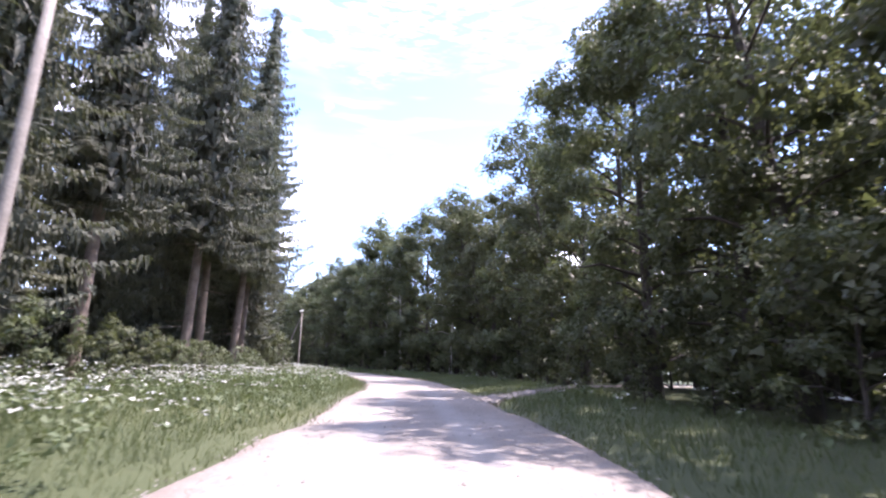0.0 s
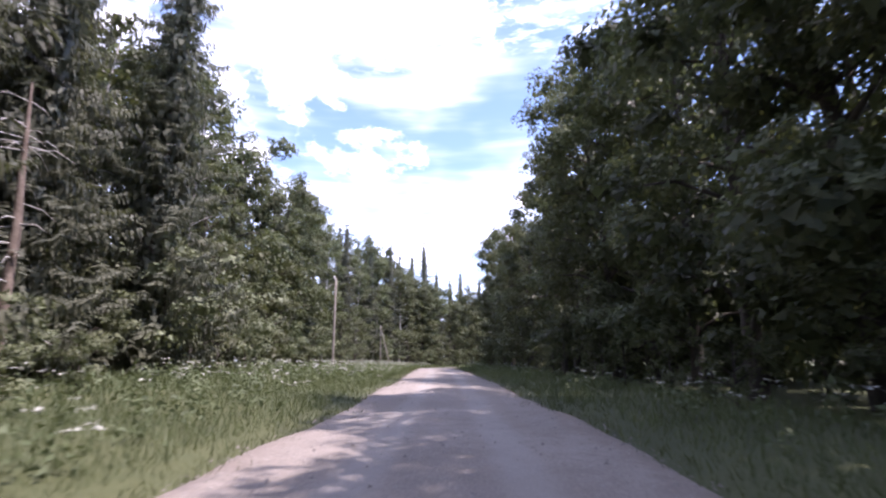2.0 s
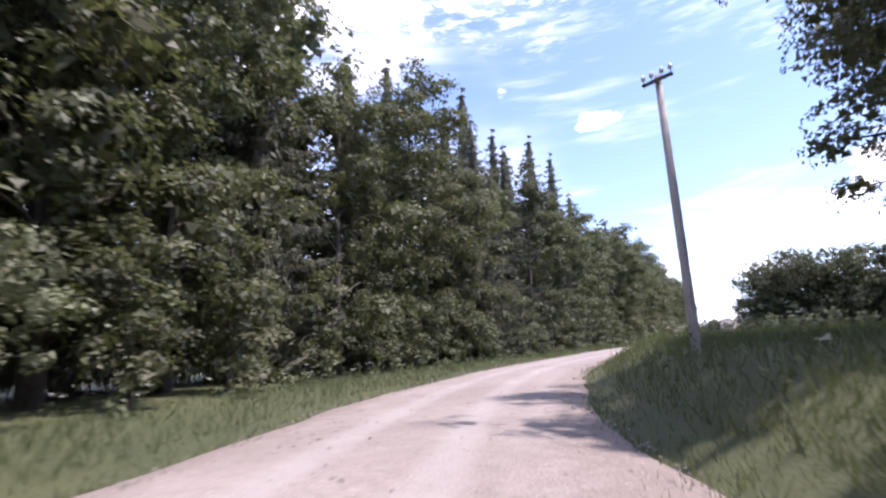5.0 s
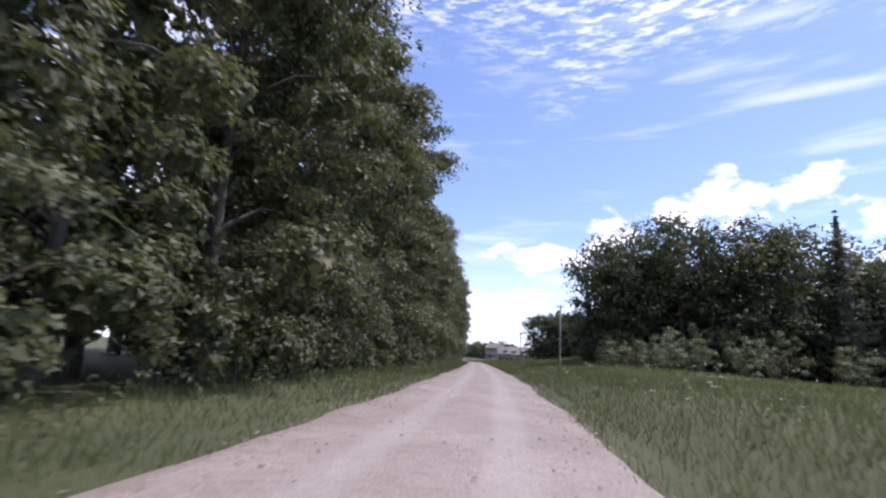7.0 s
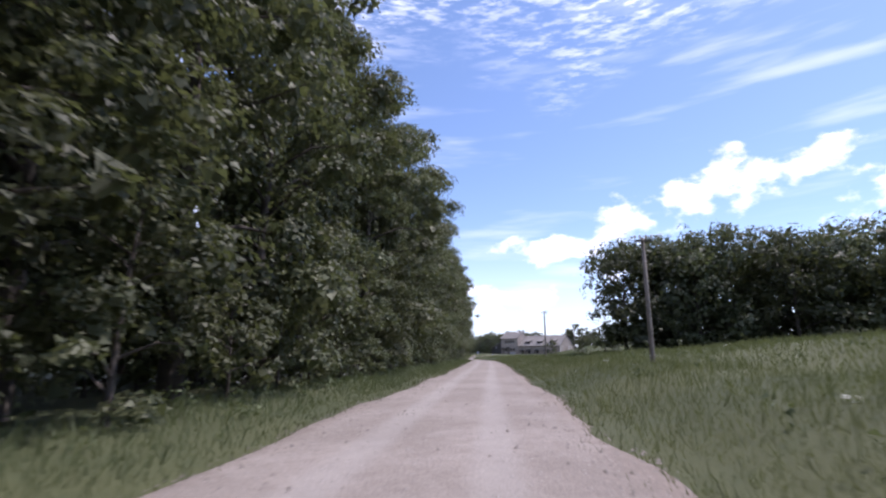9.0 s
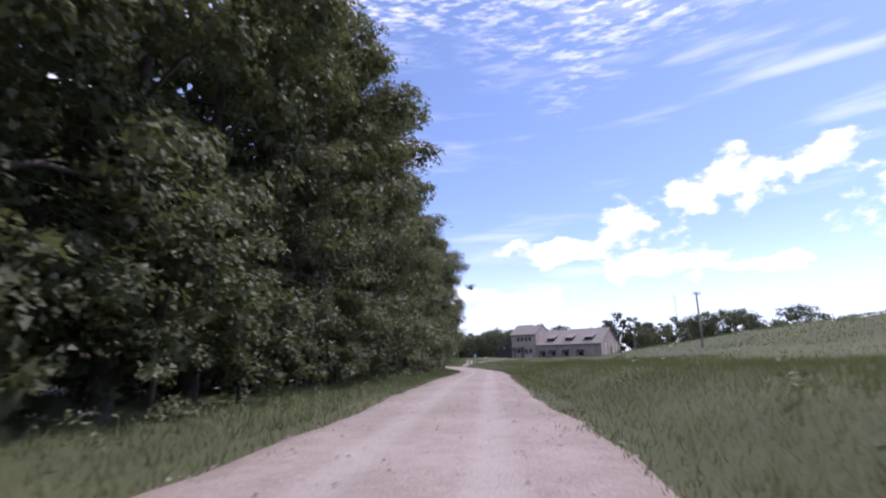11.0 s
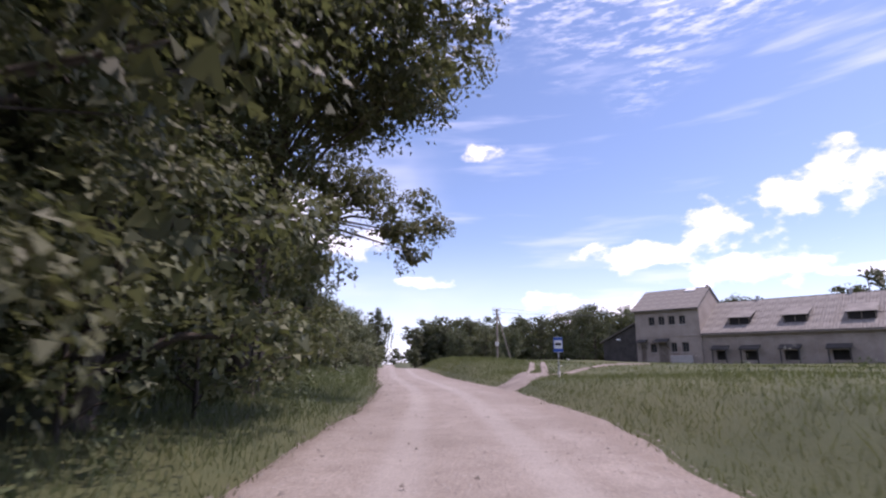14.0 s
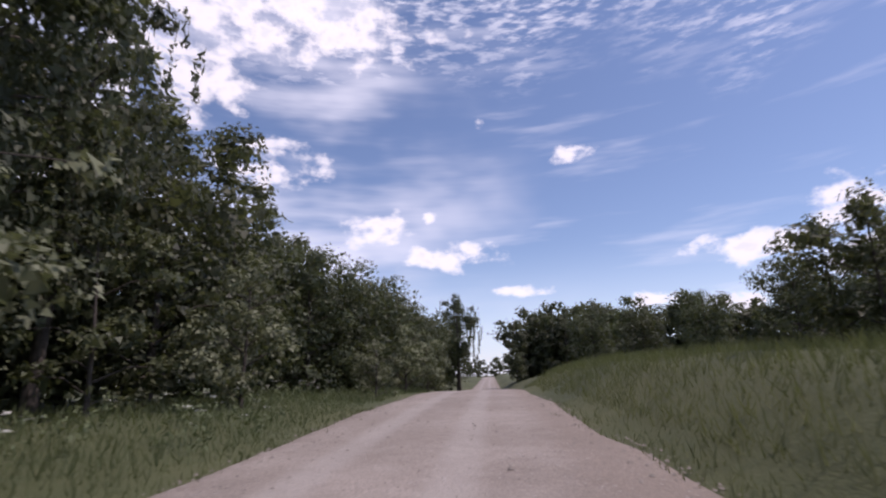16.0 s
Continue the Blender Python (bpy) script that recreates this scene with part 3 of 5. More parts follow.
def limb_runs(rng, height_m, girth, first, count, reach, plump=1.0):
    """A trunk and its limbs, and the lumps of leaves that they carry."""
    lean = rng.normal(size=2) * 0.025 * height_m
    steps = 6
    trunk = [(lean[0] * (i / steps) ** 2, lean[1] * (i / steps) ** 2, height_m * 0.93 * i / steps - (0.3 if i == 0 else 0)) for i in range(steps + 1)]
    runs = [(trunk, [girth * (1.25 if i == 0 else 1) * (1 - 0.92 * i / steps) + 0.015 for i in range(steps + 1)], 8)]
    centres, radii, limbs = [], [], []
    for k in range(count):
        f = first + (0.95 - first) * (k + 0.5 * rng.random()) / count
        az = k * 2.4 + rng.normal() * 0.45
        form = math.sin(math.pi * min(1.0, 0.2 + 0.8 * (1 - f))) ** 0.7 if f > 0.5 else 0.92
        out = reach * (0.42 + 0.62 * rng.random()) * max(0.22, form) * min(1.0, 0.62 + 2.2 * f)
        root = Vector((lean[0] * f * f, lean[1] * f * f, height_m * 0.93 * f))
        tip = root + Vector((math.cos(az) * out, math.sin(az) * out, out * (0.1 + 0.4 * rng.random())))
        mid = root.lerp(tip, 0.5) + Vector((0, 0, 0.12 * out))
        g = girth * (1 - 0.9 * f) * 0.5 + 0.02
        limbs.append(([root, mid, tip], [g, g * 0.6, 0.012], 3))
        size = (0.20 + 0.22 * rng.random() ** 1.4) * reach * plump
        centres.append(tuple(tip))
        radii.append((size, size, size * 0.66))
        if k % 2:
            centres.append(tuple(root.lerp(tip, 0.45) + Vector(rng.normal(size=3) * 0.25)))
            radii.append((size * 0.8, size * 0.8, size * 0.6))
    centres.append((lean[0], lean[1], height_m * 0.95))
    radii.append((reach * 0.3, reach * 0.3, reach * 0.36))
    return runs, limbs, centres, radii


def grow(name, runs, limbs, corners, bark, leaf, label=""):
    """A tree from its trunk, limbs and leaves."""
    tree = new(name)
    child("trunk", tubes(name + "_trunk", runs, bark), tree, label)
    tagged(child("branchwork", tubes(name + "_branchwork", limbs, bark), tree), kind="stuff")
    tagged(child("crown", tri_mesh(name + "_crown", corners, leaf), tree), kind="stuff")
    return tree


def build_broadleaf(name, seed, height_m, reach, first, leaf, bark, count, per, size, pad, limbs=17, girth=0.2, droop=0.0, fill=1500, fill_size=0.42, deep=300, deep_size=0.6, front=None, plump=1.0):
    """count pads of per leaves outside, fill larger leaves behind them, deep ones in the heart."""
    rng = np.random.default_rng(seed)
    runs, limb_list, centres, radii = limb_runs(rng, height_m, girth, first, limbs, reach, plump)
    skin = pads(rng, centres, radii, count, per, size, pad, droop, 0.75, 1.1, 0.42, front)
    inside = sprays(rng, centres, radii, fill, fill_size, 1, droop, 0.35, 0.84, 0.46, front, 0.3)
    heart = sprays(rng, centres, radii, deep, deep_size, 1, droop, 0.1, 0.55, 0.5, front)
    return grow(name, runs, limb_list, [skin, inside, heart], bark, leaf)


def build_corner_oak():
    """A great oak with a wide crown thrown out over the road, towards local +x, and one low limb."""
    rng = np.random.default_rng(19)
    runs = [([(0, 0, -0.3), (0.2, 0, 2.5), (0.6, -0.1, 6.0), (1.4, 0, 10.0), (2.0, 0, 14.0)], [0.48, 0.38, 0.32, 0.2, 0.04], 9)]
    centres, radii, limbs = [], [], []

    def lump(x, y, z, r, from_z):
        root = Vector((0.1 * from_z, 0, from_z))
        tip = Vector((x, y, z))
        limbs.append(([root, root.lerp(tip, 0.5) + Vector((0, 0, 0.5)), tip], [0.075, 0.05, 0.012], 5))
        centres.append((x, y, z))
        radii.append((r, r, r * 0.68))

    for k in range(50):
        way = rng.normal(size=3)
        way /= np.linalg.norm(way)
        way *= 0.55 + 0.45 * rng.random()
        x, y, z = 4.0 + 5.4 * way[0], -2.6 + 3.4 * way[1], 10.8 + 4.4 * way[2]
        lump(x, y, z, 0.9 + 0.7 * rng.random(), min(12.0, max(3.0, z - 2.0)))
    for x, y, z, r in ((1.6, 1.6, 7.4, 1.2), (2.6, 2.2, 6.9, 1.1), (3.6, 2.4, 6.2, 0.9), (4.4, 2.6, 5.4, 0.75), (4.8, 2.2, 4.6, 0.6), (4.9, 3.6, 5.9, 0.8), (3.4, 3.2, 5.6, 0.8), (2.2, 3.6, 7.6, 1.2), (4.2, 4.2, 7.0, 0.9)):
        lump(x, y, z, r, 5.0)
    corners = [pads(rng, centres, radii, 1800, 36, 0.1, 0.36, 0.0, 0.75, 1.12), sprays(rng, centres, radii, 8000, 0.2, 1, 0.0, 0.3, 0.84, 0.46), sprays(rng, centres, radii, 1600, 0.34, 1, 0.0, 0.1, 0.55, 0.5)]
    return grow("corner_oak", runs, limbs, corners, BARK, LEAF, "thick furrowed dark trunk")


def build_weeping(name, seed, height_m, reach):
    """A birch whose twigs hang in strands."""
    rng = np.random.default_rng(seed)
    runs, limbs, centres, radii = limb_runs(rng, height_m, 0.22, 0.3, 16, reach)
    corners = [sprays(rng, centres, radii, 1100, 0.16, 3, 0.8), sprays(rng, centres, radii, 1500, 0.34, 1, 0.8, 0.2, 0.8, 0.45)]
    for c in centres:
        for _ in range(7):
            a = np.array(c) + rng.normal(size=3) * 0.7
            n = 26
            drop = np.linspace(0, 1.6 + 1.6 * rng.random(), n)
            at = a + np.stack([0.12 * np.sin(drop * 2), 0 * drop, -drop], 1) + rng.normal(size=(n, 3)) * 0.07
            side = rng.normal(size=(n, 3)) * 0.075
            corners.append(np.stack([at - side, at + side, at + np.array([0, 0, -0.2]) + rng.normal(size=(n, 3)) * 0.05], 1).reshape(-1, 3))
    return grow(name, runs, limbs, corners, BARK, LEAF_DARK, "dark furrowed birch trunk")


def build_spruce(name, seed, height_m, reach, bare, fine=1.0):
    """Whorls of sagging boughs, each a comb of narrow side twigs with twigs hanging under it."""
    rng = np.random.default_rng(seed)
    runs = [([(0, 0, -0.3), (0, 0, height_m * 0.5), (0, 0, height_m * 0.99)], [height_m * 0.009, height_m * 0.0055, 0.012], 8)]
    stubs = []
    for k in range(14):
        z, w, n = bare * (0.3 + 0.7 * rng.random()), rng.random() * 6.28, 0.5 + rng.random() * 1.2
        stubs.append(([(0, 0, z), (math.cos(w) * n, math.sin(w) * n, z - 0.15 * n)], [0.025, 0.006], 4))
    corners = []
    levels = int((height_m - bare) / 0.6)
    drop = np.array([0, 0, -1.0])
    for k in range(levels):
        u = k / levels
        z = bare + (height_m - bare) * u + rng.normal() * 0.12
        length = reach * ((1 - u) ** 0.85) * (0.4 + 0.6 * min(1.0, u * 7 + 0.35)) + 0.12
        for b in range(max(4, int(8 * (1 - 0.4 * u)))):
            w = b * 0.9 + k * 1.7 + rng.random() * 0.7
            reach_b = length * (0.5 + 0.7 * rng.random())
            n = max(4, int(reach_b / (0.26 / fine)))
            f = (np.arange(n) + rng.random(n) * 0.6 + 0.3) / n
            lift = z - 0.42 * reach_b * np.sin(f * 1.7) + 0.2 * reach_b * f**3 + rng.normal(size=n) * 0.03
            way = np.array([math.cos(w), math.sin(w), 0.0])
            side = np.array([-math.sin(w), math.cos(w), 0.0])
            at = way * (f * reach_b)[:, None] + np.array([0, 0, 1.0]) * lift[:, None]
            long = ((0.18 + 0.42 * (1 - f * 0.75) * min(1.0, reach_b / 2.0)) * (0.7 + 0.6 * rng.random(n)))[:, None]
            thick = 0.06 / fine**0.5
            for q in (-1, 1):
                tip = at + side * q * long + way * long * 0.55 + drop * long * (0.3 + 0.35 * rng.random((n, 1)))
                corners.append(np.stack([at - way * thick + rng.normal(size=(n, 3)) * 0.02, at + way * thick + drop * 0.04, tip], 1).reshape(-1, 3))
            for q in (-0.3, 0.35):
                foot = at + side * q * long
                tip = foot + drop * long * (0.75 + 0.5 * rng.random((n, 1))) + way * 0.08 + rng.normal(size=(n, 3)) * 0.05
                corners.append(np.stack([foot - way * thick * 1.1, foot + way * thick * 1.1 + side * 0.04, tip], 1).reshape(-1, 3))
    many = int(1500 * fine)
    rise = bare + (height_m - bare) * rng.random(many) ** 1.25 * 0.94
    thin = 1 - (rise - bare) / (height_m - bare)
    w, r = rng.random(many) * 6.283, rng.random(many) ** 0.6 * reach * 0.42 * thin**0.8
    at = np.stack([np.cos(w) * r, np.sin(w) * r, rise], 1)
    side = np.stack([-np.sin(w), np.cos(w), 0 * w], 1) * 0.11
    corners.append(np.stack([at - side, at + side, at + rng.normal(size=at.shape) * 0.1 + np.array([0, 0, -0.38])], 1).reshape(-1, 3))
    return grow(name, runs, stubs, corners, BARK_RED, NEEDLE)


def build_dead_spruce():
    rng = np.random.default_rng(77)
    runs = [([(0, 0, -0.3), (0.1, 0, 4), (0.35, 0.1, 8.2)], [0.17, 0.12, 0.03], 8)]
    twigs = new("dead_spruce")
    child("trunk", tubes("dead_trunk", runs, BARK_RED), twigs)
    arms = []
    for k in range(44):
        z, w, n = 1.0 + 6.8 * rng.random(), rng.random() * 6.28, 0.5 + 1.0 * rng.random()
        x = 0.35 * (z / 8.2) ** 1.5
        arms.append(([(x, 0, z), (x + math.cos(w) * n * 0.6, math.sin(w) * n * 0.6, z - 0.05), (x + math.cos(w) * n, math.sin(w) * n, z - 0.3 * n)], [0.02, 0.013, 0.005], 4))
    tagged(child("dead_branches", tubes("dead_branches", arms, BARK_WHITE), twigs), "bleached bare broken branches", kind="stuff")
    return twigs


KINDS = {
    "oak": ("broad-leaved roadside tree with a dense dark green crown", "tree"),
    "verge_oak": ("old oak leaning its dense leafy limbs towards the road", "tree"),
    "maple": ("tall leafy deciduous tree with an uneven green crown", "tree"),
    "birch": ("slender birch with a white trunk and light leaves", "tree"),
    "spruce": ("tall spruce with drooping dark green boughs", "spruce"),
    "bare_spruce": ("tall spruce with a bare reddish lower trunk", "spruce"),
    "shrub": ("bushy green shrub at the edge of the wood", "shrub"),
    "grove_tree": ("dense round-crowned dark green tree", "tree"),
    "far_tree": ("round dark green tree of a far tree line", "tree"),
    "undergrowth": ("dark leafy undergrowth inside the wood", "shrub"),
    "willow": ("pale grey-green willow shrub by the road verge", "shrub"),
    "back_tree": ("leafy tree standing deeper in the wood", "tree"),
    "back_spruce": ("distant dark spruce in the wood", "spruce"),
    "corner_oak": ("great oak whose leafy limbs overhang the road", "tree"),
    "weeping_birch": ("old birch with hanging strands of twigs", "tree"),
    "dead_spruce": ("dead bare spruce with broken grey branches", "dead tree"),
}
STOCK = {
    "oak": [lambda: build_broadleaf("oak", 11, 17.5, 4.0, 0.04, LEAF, BARK, 620, 34, 0.115, 0.4, 38, 0.24, 0.0, 7500, 0.19, 2000, 0.34, 0.0),
            lambda: build_broadleaf("oak", 12, 16.0, 3.8, 0.05, LEAF, BARK, 580, 34, 0.115, 0.4, 36, 0.22, 0.0, 7500, 0.19, 2000, 0.34, 0.0),
            lambda: build_broadleaf("oak", 13, 19.0, 4.2, 0.04, LEAF, BARK, 660, 34, 0.12, 0.42, 40, 0.25, 0.0, 7500, 0.19, 2000, 0.34, 0.0)],
    "verge_oak": [lambda: build_broadleaf("verge_oak", 14, 17.0, 4.2, 0.04, LEAF, BARK, 1300, 38, 0.08, 0.32, 42, 0.22, 0.0, 11000, 0.13, 2200, 0.24, -0.5),
                  lambda: build_broadleaf("verge_oak", 15, 18.0, 4.3, 0.04, LEAF, BARK, 1300, 38, 0.08, 0.32, 42, 0.22, 0.0, 11000, 0.13, 2200, 0.24, -0.5)],
    "maple": [lambda: build_broadleaf("maple", 21, 21.0, 3.9, 0.08, LEAF_DARK, BARK, 330, 22, 0.19, 0.5, 34, 0.23, 0.0, 3400, 0.28, 1100, 0.45, 0.0),
              lambda: build_broadleaf("maple", 22, 19.5, 3.8, 0.08, LEAF, BARK, 330, 22, 0.19, 0.5, 34, 0.22, 0.0, 3400, 0.28, 1100, 0.45, 0.0)],
    "birch": [lambda: build_broadleaf("birch", 31, 19.0, 2.9, 0.22, LEAF, BARK_WHITE, 200, 22, 0.14, 0.38, 24, 0.14, 0.5, 1200, 0.22, 400, 0.35),
              lambda: build_broadleaf("birch", 32, 17.0, 2.7, 0.20, LEAF, BARK_WHITE, 200, 22, 0.14, 0.38, 23, 0.13, 0.5, 1200, 0.22, 400, 0.35)],
    "spruce": [lambda: build_spruce("spruce", 41, 23.0, 4.0, 0.8, 2.0), lambda: build_spruce("spruce", 42, 20.0, 3.7, 0.6, 2.0)],
    "bare_spruce": [lambda: build_spruce("bare_spruce", 51, 25.0, 3.8, 6.4, 2.0), lambda: build_spruce("bare_spruce", 52, 23.0, 3.7, 2.4, 2.0)],
    "shrub": [lambda: build_broadleaf("shrub", 61, 4.6, 2.1, 0.06, LEAF, BARK, 75, 22, 0.12, 0.32, 13, 0.06, 0.0, 480, 0.2, 120, 0.34),
              lambda: build_broadleaf("shrub", 62, 3.4, 1.8, 0.05, LEAF, BARK, 65, 22, 0.11, 0.3, 12, 0.05, 0.0, 440, 0.19, 110, 0.32),
              lambda: build_broadleaf("shrub", 63, 6.5, 2.4, 0.05, LEAF, BARK, 95, 22, 0.125, 0.34, 16, 0.08, 0.0, 620, 0.21, 150, 0.36)],
    "undergrowth": [lambda: build_broadleaf("undergrowth", 65, 4.5, 2.6, 0.03, LEAF_DARK, BARK, 24, 12, 0.24, 0.5, 9, 0.05, 0.0, 260, 0.34, 260, 0.55),
                    lambda: build_broadleaf("undergrowth", 66, 6.0, 2.8, 0.03, LEAF_DARK, BARK, 26, 12, 0.24, 0.5, 10, 0.06, 0.0, 280, 0.34, 280, 0.55)],
    "willow": [lambda: build_broadleaf("willow", 71, 5.2, 2.5, 0.05, LEAF_PALE, BARK, 130, 22, 0.11, 0.3, 16, 0.07, 0.0, 800, 0.18, 160, 0.3),
               lambda: build_broadleaf("willow", 72, 3.8, 2.0, 0.05, LEAF_PALE, BARK, 110, 22, 0.10, 0.28, 14, 0.06, 0.0, 700, 0.16, 140, 0.28)],
    "back_tree": [lambda: build_broadleaf("back_tree", 81, 20.0, 4.4, 0.05, LEAF_DARK, BARK, 75, 14, 0.3, 0.8, 22, 0.22, 0.0, 1300, 0.42, 900, 0.62, None, 1.35),
                  lambda: build_broadleaf("back_tree", 82, 17.5, 4.2, 0.05, LEAF, BARK, 75, 14, 0.3, 0.8, 22, 0.2, 0.0, 1300, 0.42, 900, 0.62, None, 1.35)],
    "grove_tree": [lambda: build_broadleaf("grove_tree", 84, 13.0, 3.9, 0.05, LEAF_DARK, BARK, 210, 20, 0.19, 0.5, 32, 0.2, 0.0, 2600, 0.30, 900, 0.5, None, 1.7),
                   lambda: build_broadleaf("grove_tree", 85, 12.0, 4.2, 0.04, LEAF_DARK, BARK, 210, 20, 0.19, 0.5, 32, 0.2, 0.0, 2600, 0.30, 900, 0.5, None, 1.7)],
    "far_tree": [lambda: build_broadleaf("far_tree", 86, 12.5, 4.2, 0.03, LEAF_DARK, BARK, 60, 10, 0.36, 0.9, 18, 0.2, 0.0, 850, 0.48, 640, 0.8, None, 1.75),
                 lambda: build_broadleaf("far_tree", 87, 13.0, 3.8, 0.03, LEAF_DARK, BARK, 60, 10, 0.36, 0.9, 18, 0.2, 0.0, 850, 0.48, 640, 0.8, None, 1.75)],
    "back_spruce": [lambda: build_spruce("back_spruce", 91, 22.0, 3.4, 1.5, 0.45)],
    "corner_oak": [build_corner_oak],
    "weeping_birch": [lambda: build_weeping("weeping_birch", 95, 16.0, 3.0)],
    "dead_spruce": [build_dead_spruce],
}
READY = {}
CLEAR = ((71.9, -166.6, 3.4), (74.0, -170.0, 3.4), (76.0, -173.0, 3.0), (69.8, -166.8, 2.8), (72.0, -169.5, 3.0), (45.6, -137.8, 2.5), (14.4, -105.6, 2.6), (16.5, -108.0, 2.5), (12.5, -73.6, 2.5))
CLEAR += tuple((x, y, 2.4) for (x, y), _ in SPUR[2:])
LUCK = random.Random(5)


def open_side(x, y):
    """The bearing, in degrees, from a place to the road beside it."""
    s, d = nearest(x, y)
    way = RIGHT[int(np.clip(round(s) + BEFORE, 0, len(RIGHT) - 1))] * (-1 if d > 0 else 1)
    return math.degrees(math.atan2(way[1], way[0]))


def plant(kind, x, y, scale=1.0, z=None, group="", variant=None, tall=1.0, turn=None):
    """Sets a tree of a kind at a place of the plan: the first of its shape is built, the others are copies."""
    n = LUCK.randrange(len(STOCK[kind])) if variant is None else variant
    if any(math.hypot(x - a, y - b) < r for a, b, r in CLEAR):
        return None
    at = pose(x, y, (ground_at(x, y) if z is None else z) - 0.05, LUCK.uniform(-1.5, 1.5), LUCK.uniform(-1.5, 1.5), LUCK.uniform(0, 360) if turn is None else turn + LUCK.uniform(-38, 38) * (kind != "corner_oak"))
    if (kind, n) not in READY:
        ob = STOCK[kind][n]()
        tagged(ob, KINDS[kind][0], KINDS[kind][1], group or "trees of the wood")
        ob.matrix_basis = at @ Matrix.Diagonal((scale, scale, scale * tall, 1))
        READY[kind, n] = ob
        return ob
    first = READY[kind, n].scale
    ob = copy_thing(READY[kind, n], at @ Matrix.Diagonal((scale / first.x, scale / first.y, scale * tall / first.z, 1)))
    if group:
        ob["group"] = group
    return ob


def belt(s0, s1, step, lateral, kinds, jitter=0.8, scale=(0.85, 1.15), group="trees of the wood"):
    """A row of trees along the road; lateral: metres to the right as a function of s."""
    s = s0
    while s < s1:
        d = lateral(s) + LUCK.uniform(-jitter, jitter)
        x, y, z = spot(s, d)
        plant(LUCK.choice(kinds), x, y, LUCK.uniform(*scale), z, group, None, 1.0, open_side(x, y))
        s += step * LUCK.uniform(0.75, 1.25)


def between(points):
    xs, ys = [p[0] for p in points], [p[1] for p in points]
    return lambda s: float(np.interp(s, xs, ys))


left_edge = between(((-45, -11), (0, -11), (66, -10.5), (76, -14.5), (120, -14), (148, -11.5), (165, -9.4), (195, -8.2), (235, -7.6), (408, -7.2), (418, -7.0), (442, -6.8)))
right_edge = between(((-45, 9.0), (20, 9.2), (32, 11.2), (54, 11.2), (64, 9.0), (100, 9.0), (128, 9.6), (142, 10.6), (168, 11.2)))

# left side: spruce stand, mixed wood, then a close wall of broad-leaved trees
belt(-26, 20, 4.4, left_edge, ("bare_spruce", "spruce", "bare_spruce"), 0.9, (0.9, 1.12))
for s, d in ((23.5, 0.6), (27.0, 0.0), (30.5, 0.8), (35.5, 0.2)):
    plant("bare_spruce", *spot(s, left_edge(s) + d)[:2], 1.0, None, "trees of the wood", 0)
belt(39, 64, 4.4, left_edge, ("spruce", "bare_spruce", "spruce"), 0.9, (0.9, 1.12))
belt(-26, 70, 5.0, lambda s: left_edge(s) - 5, ("spruce", "bare_spruce"), 1.2, (0.9, 1.15))
belt(-16, 74, 5.5, lambda s: left_edge(s) - 10.5, ("back_spruce",), 1.5, (1.0, 1.2))
belt(-15, 70, 3.4, lambda s: left_edge(s) + 1.2, ("shrub",), 0.8, (0.26, 0.42))
belt(4, 46, 2.8, lambda s: left_edge(s) + 2.0, ("shrub", "shrub", "willow"), 0.7, (0.32, 0.5))
belt(30, 70, 2.4, lambda s: left_edge(s) + 3.0, ("shrub",), 0.7, (0.18, 0.3))
for s, d, k in ((31.5, 8.6, 0.62), (33.0, 9.2, 0.7), (12.0, 7.0, 0.4)):
    plant("shrub", *spot(s, d)[:2], k, None, "bushes by the verge", 1)
belt(46, 72, 3.2, lambda s: left_edge(s) + 2.0, ("shrub", "willow"), 0.7, (0.35, 0.55))
belt(-20, 72, 4.2, lambda s: left_edge(s) - 8, ("undergrowth",), 1.2, (0.6, 0.9))
belt(74, 112, 4.2, left_edge, ("birch", "maple", "birch", "maple", "oak"), 1.0, (0.82, 1.0))
belt(112, 165, 4.4, left_edge, ("maple", "birch", "maple", "spruce"), 1.0, (0.9, 1.05))
belt(72, 170, 5.0, lambda s: left_edge(s) - 4.5, ("maple", "birch", "maple", "spruce"), 1.2, (0.92, 1.08))
belt(70, 112, 5.5, lambda s: left_edge(s) - 10, ("back_tree", "back_spruce"), 1.5, (1.15, 1.3))
belt(112, 178, 4.4, lambda s: left_edge(s) - 9, ("back_spruce", "spruce"), 1.5, (1.1, 1.25))
belt(75, 168, 3.4, lambda s: left_edge(s) + 2.4, ("shrub", "shrub", "willow"), 0.8, (0.7, 1.2))
belt(75, 168, 4.2, lambda s: left_edge(s) - 7, ("undergrowth",), 1.0, (0.8, 1.1))
for s, d, kind in ((143, -13.5, "oak"), (148, -14.5, "maple"), (152, -12.8, "oak"), (157, -14.5, "maple"), (161, -11.8, "oak"), (155, -18, "maple"), (147, -19, "maple")):
    plant(kind, *spot(s, d)[:2], 1.15, None, "trees of the wood", None, 1.0, open_side(*spot(s, d)[:2]))
belt(164, 190, 4.0, left_edge, ("oak", "spruce", "maple"), 0.6, (0.85, 1.05))
belt(190, 236, 4.2, left_edge, ("spruce", "oak", "spruce", "maple"), 0.6, (0.72, 1.02))
belt(162, 240, 4.2, lambda s: left_edge(s) - 3.2, ("back_tree",), 0.6, (0.85, 1.0))
belt(168, 236, 5.2, lambda s: left_edge(s) - 4.0, ("spruce",), 0.8, (1.05, 1.35))
belt(168, 236, 3.6, lambda s: left_edge(s) + 2.0, ("shrub",), 0.4, (0.6, 1.0))
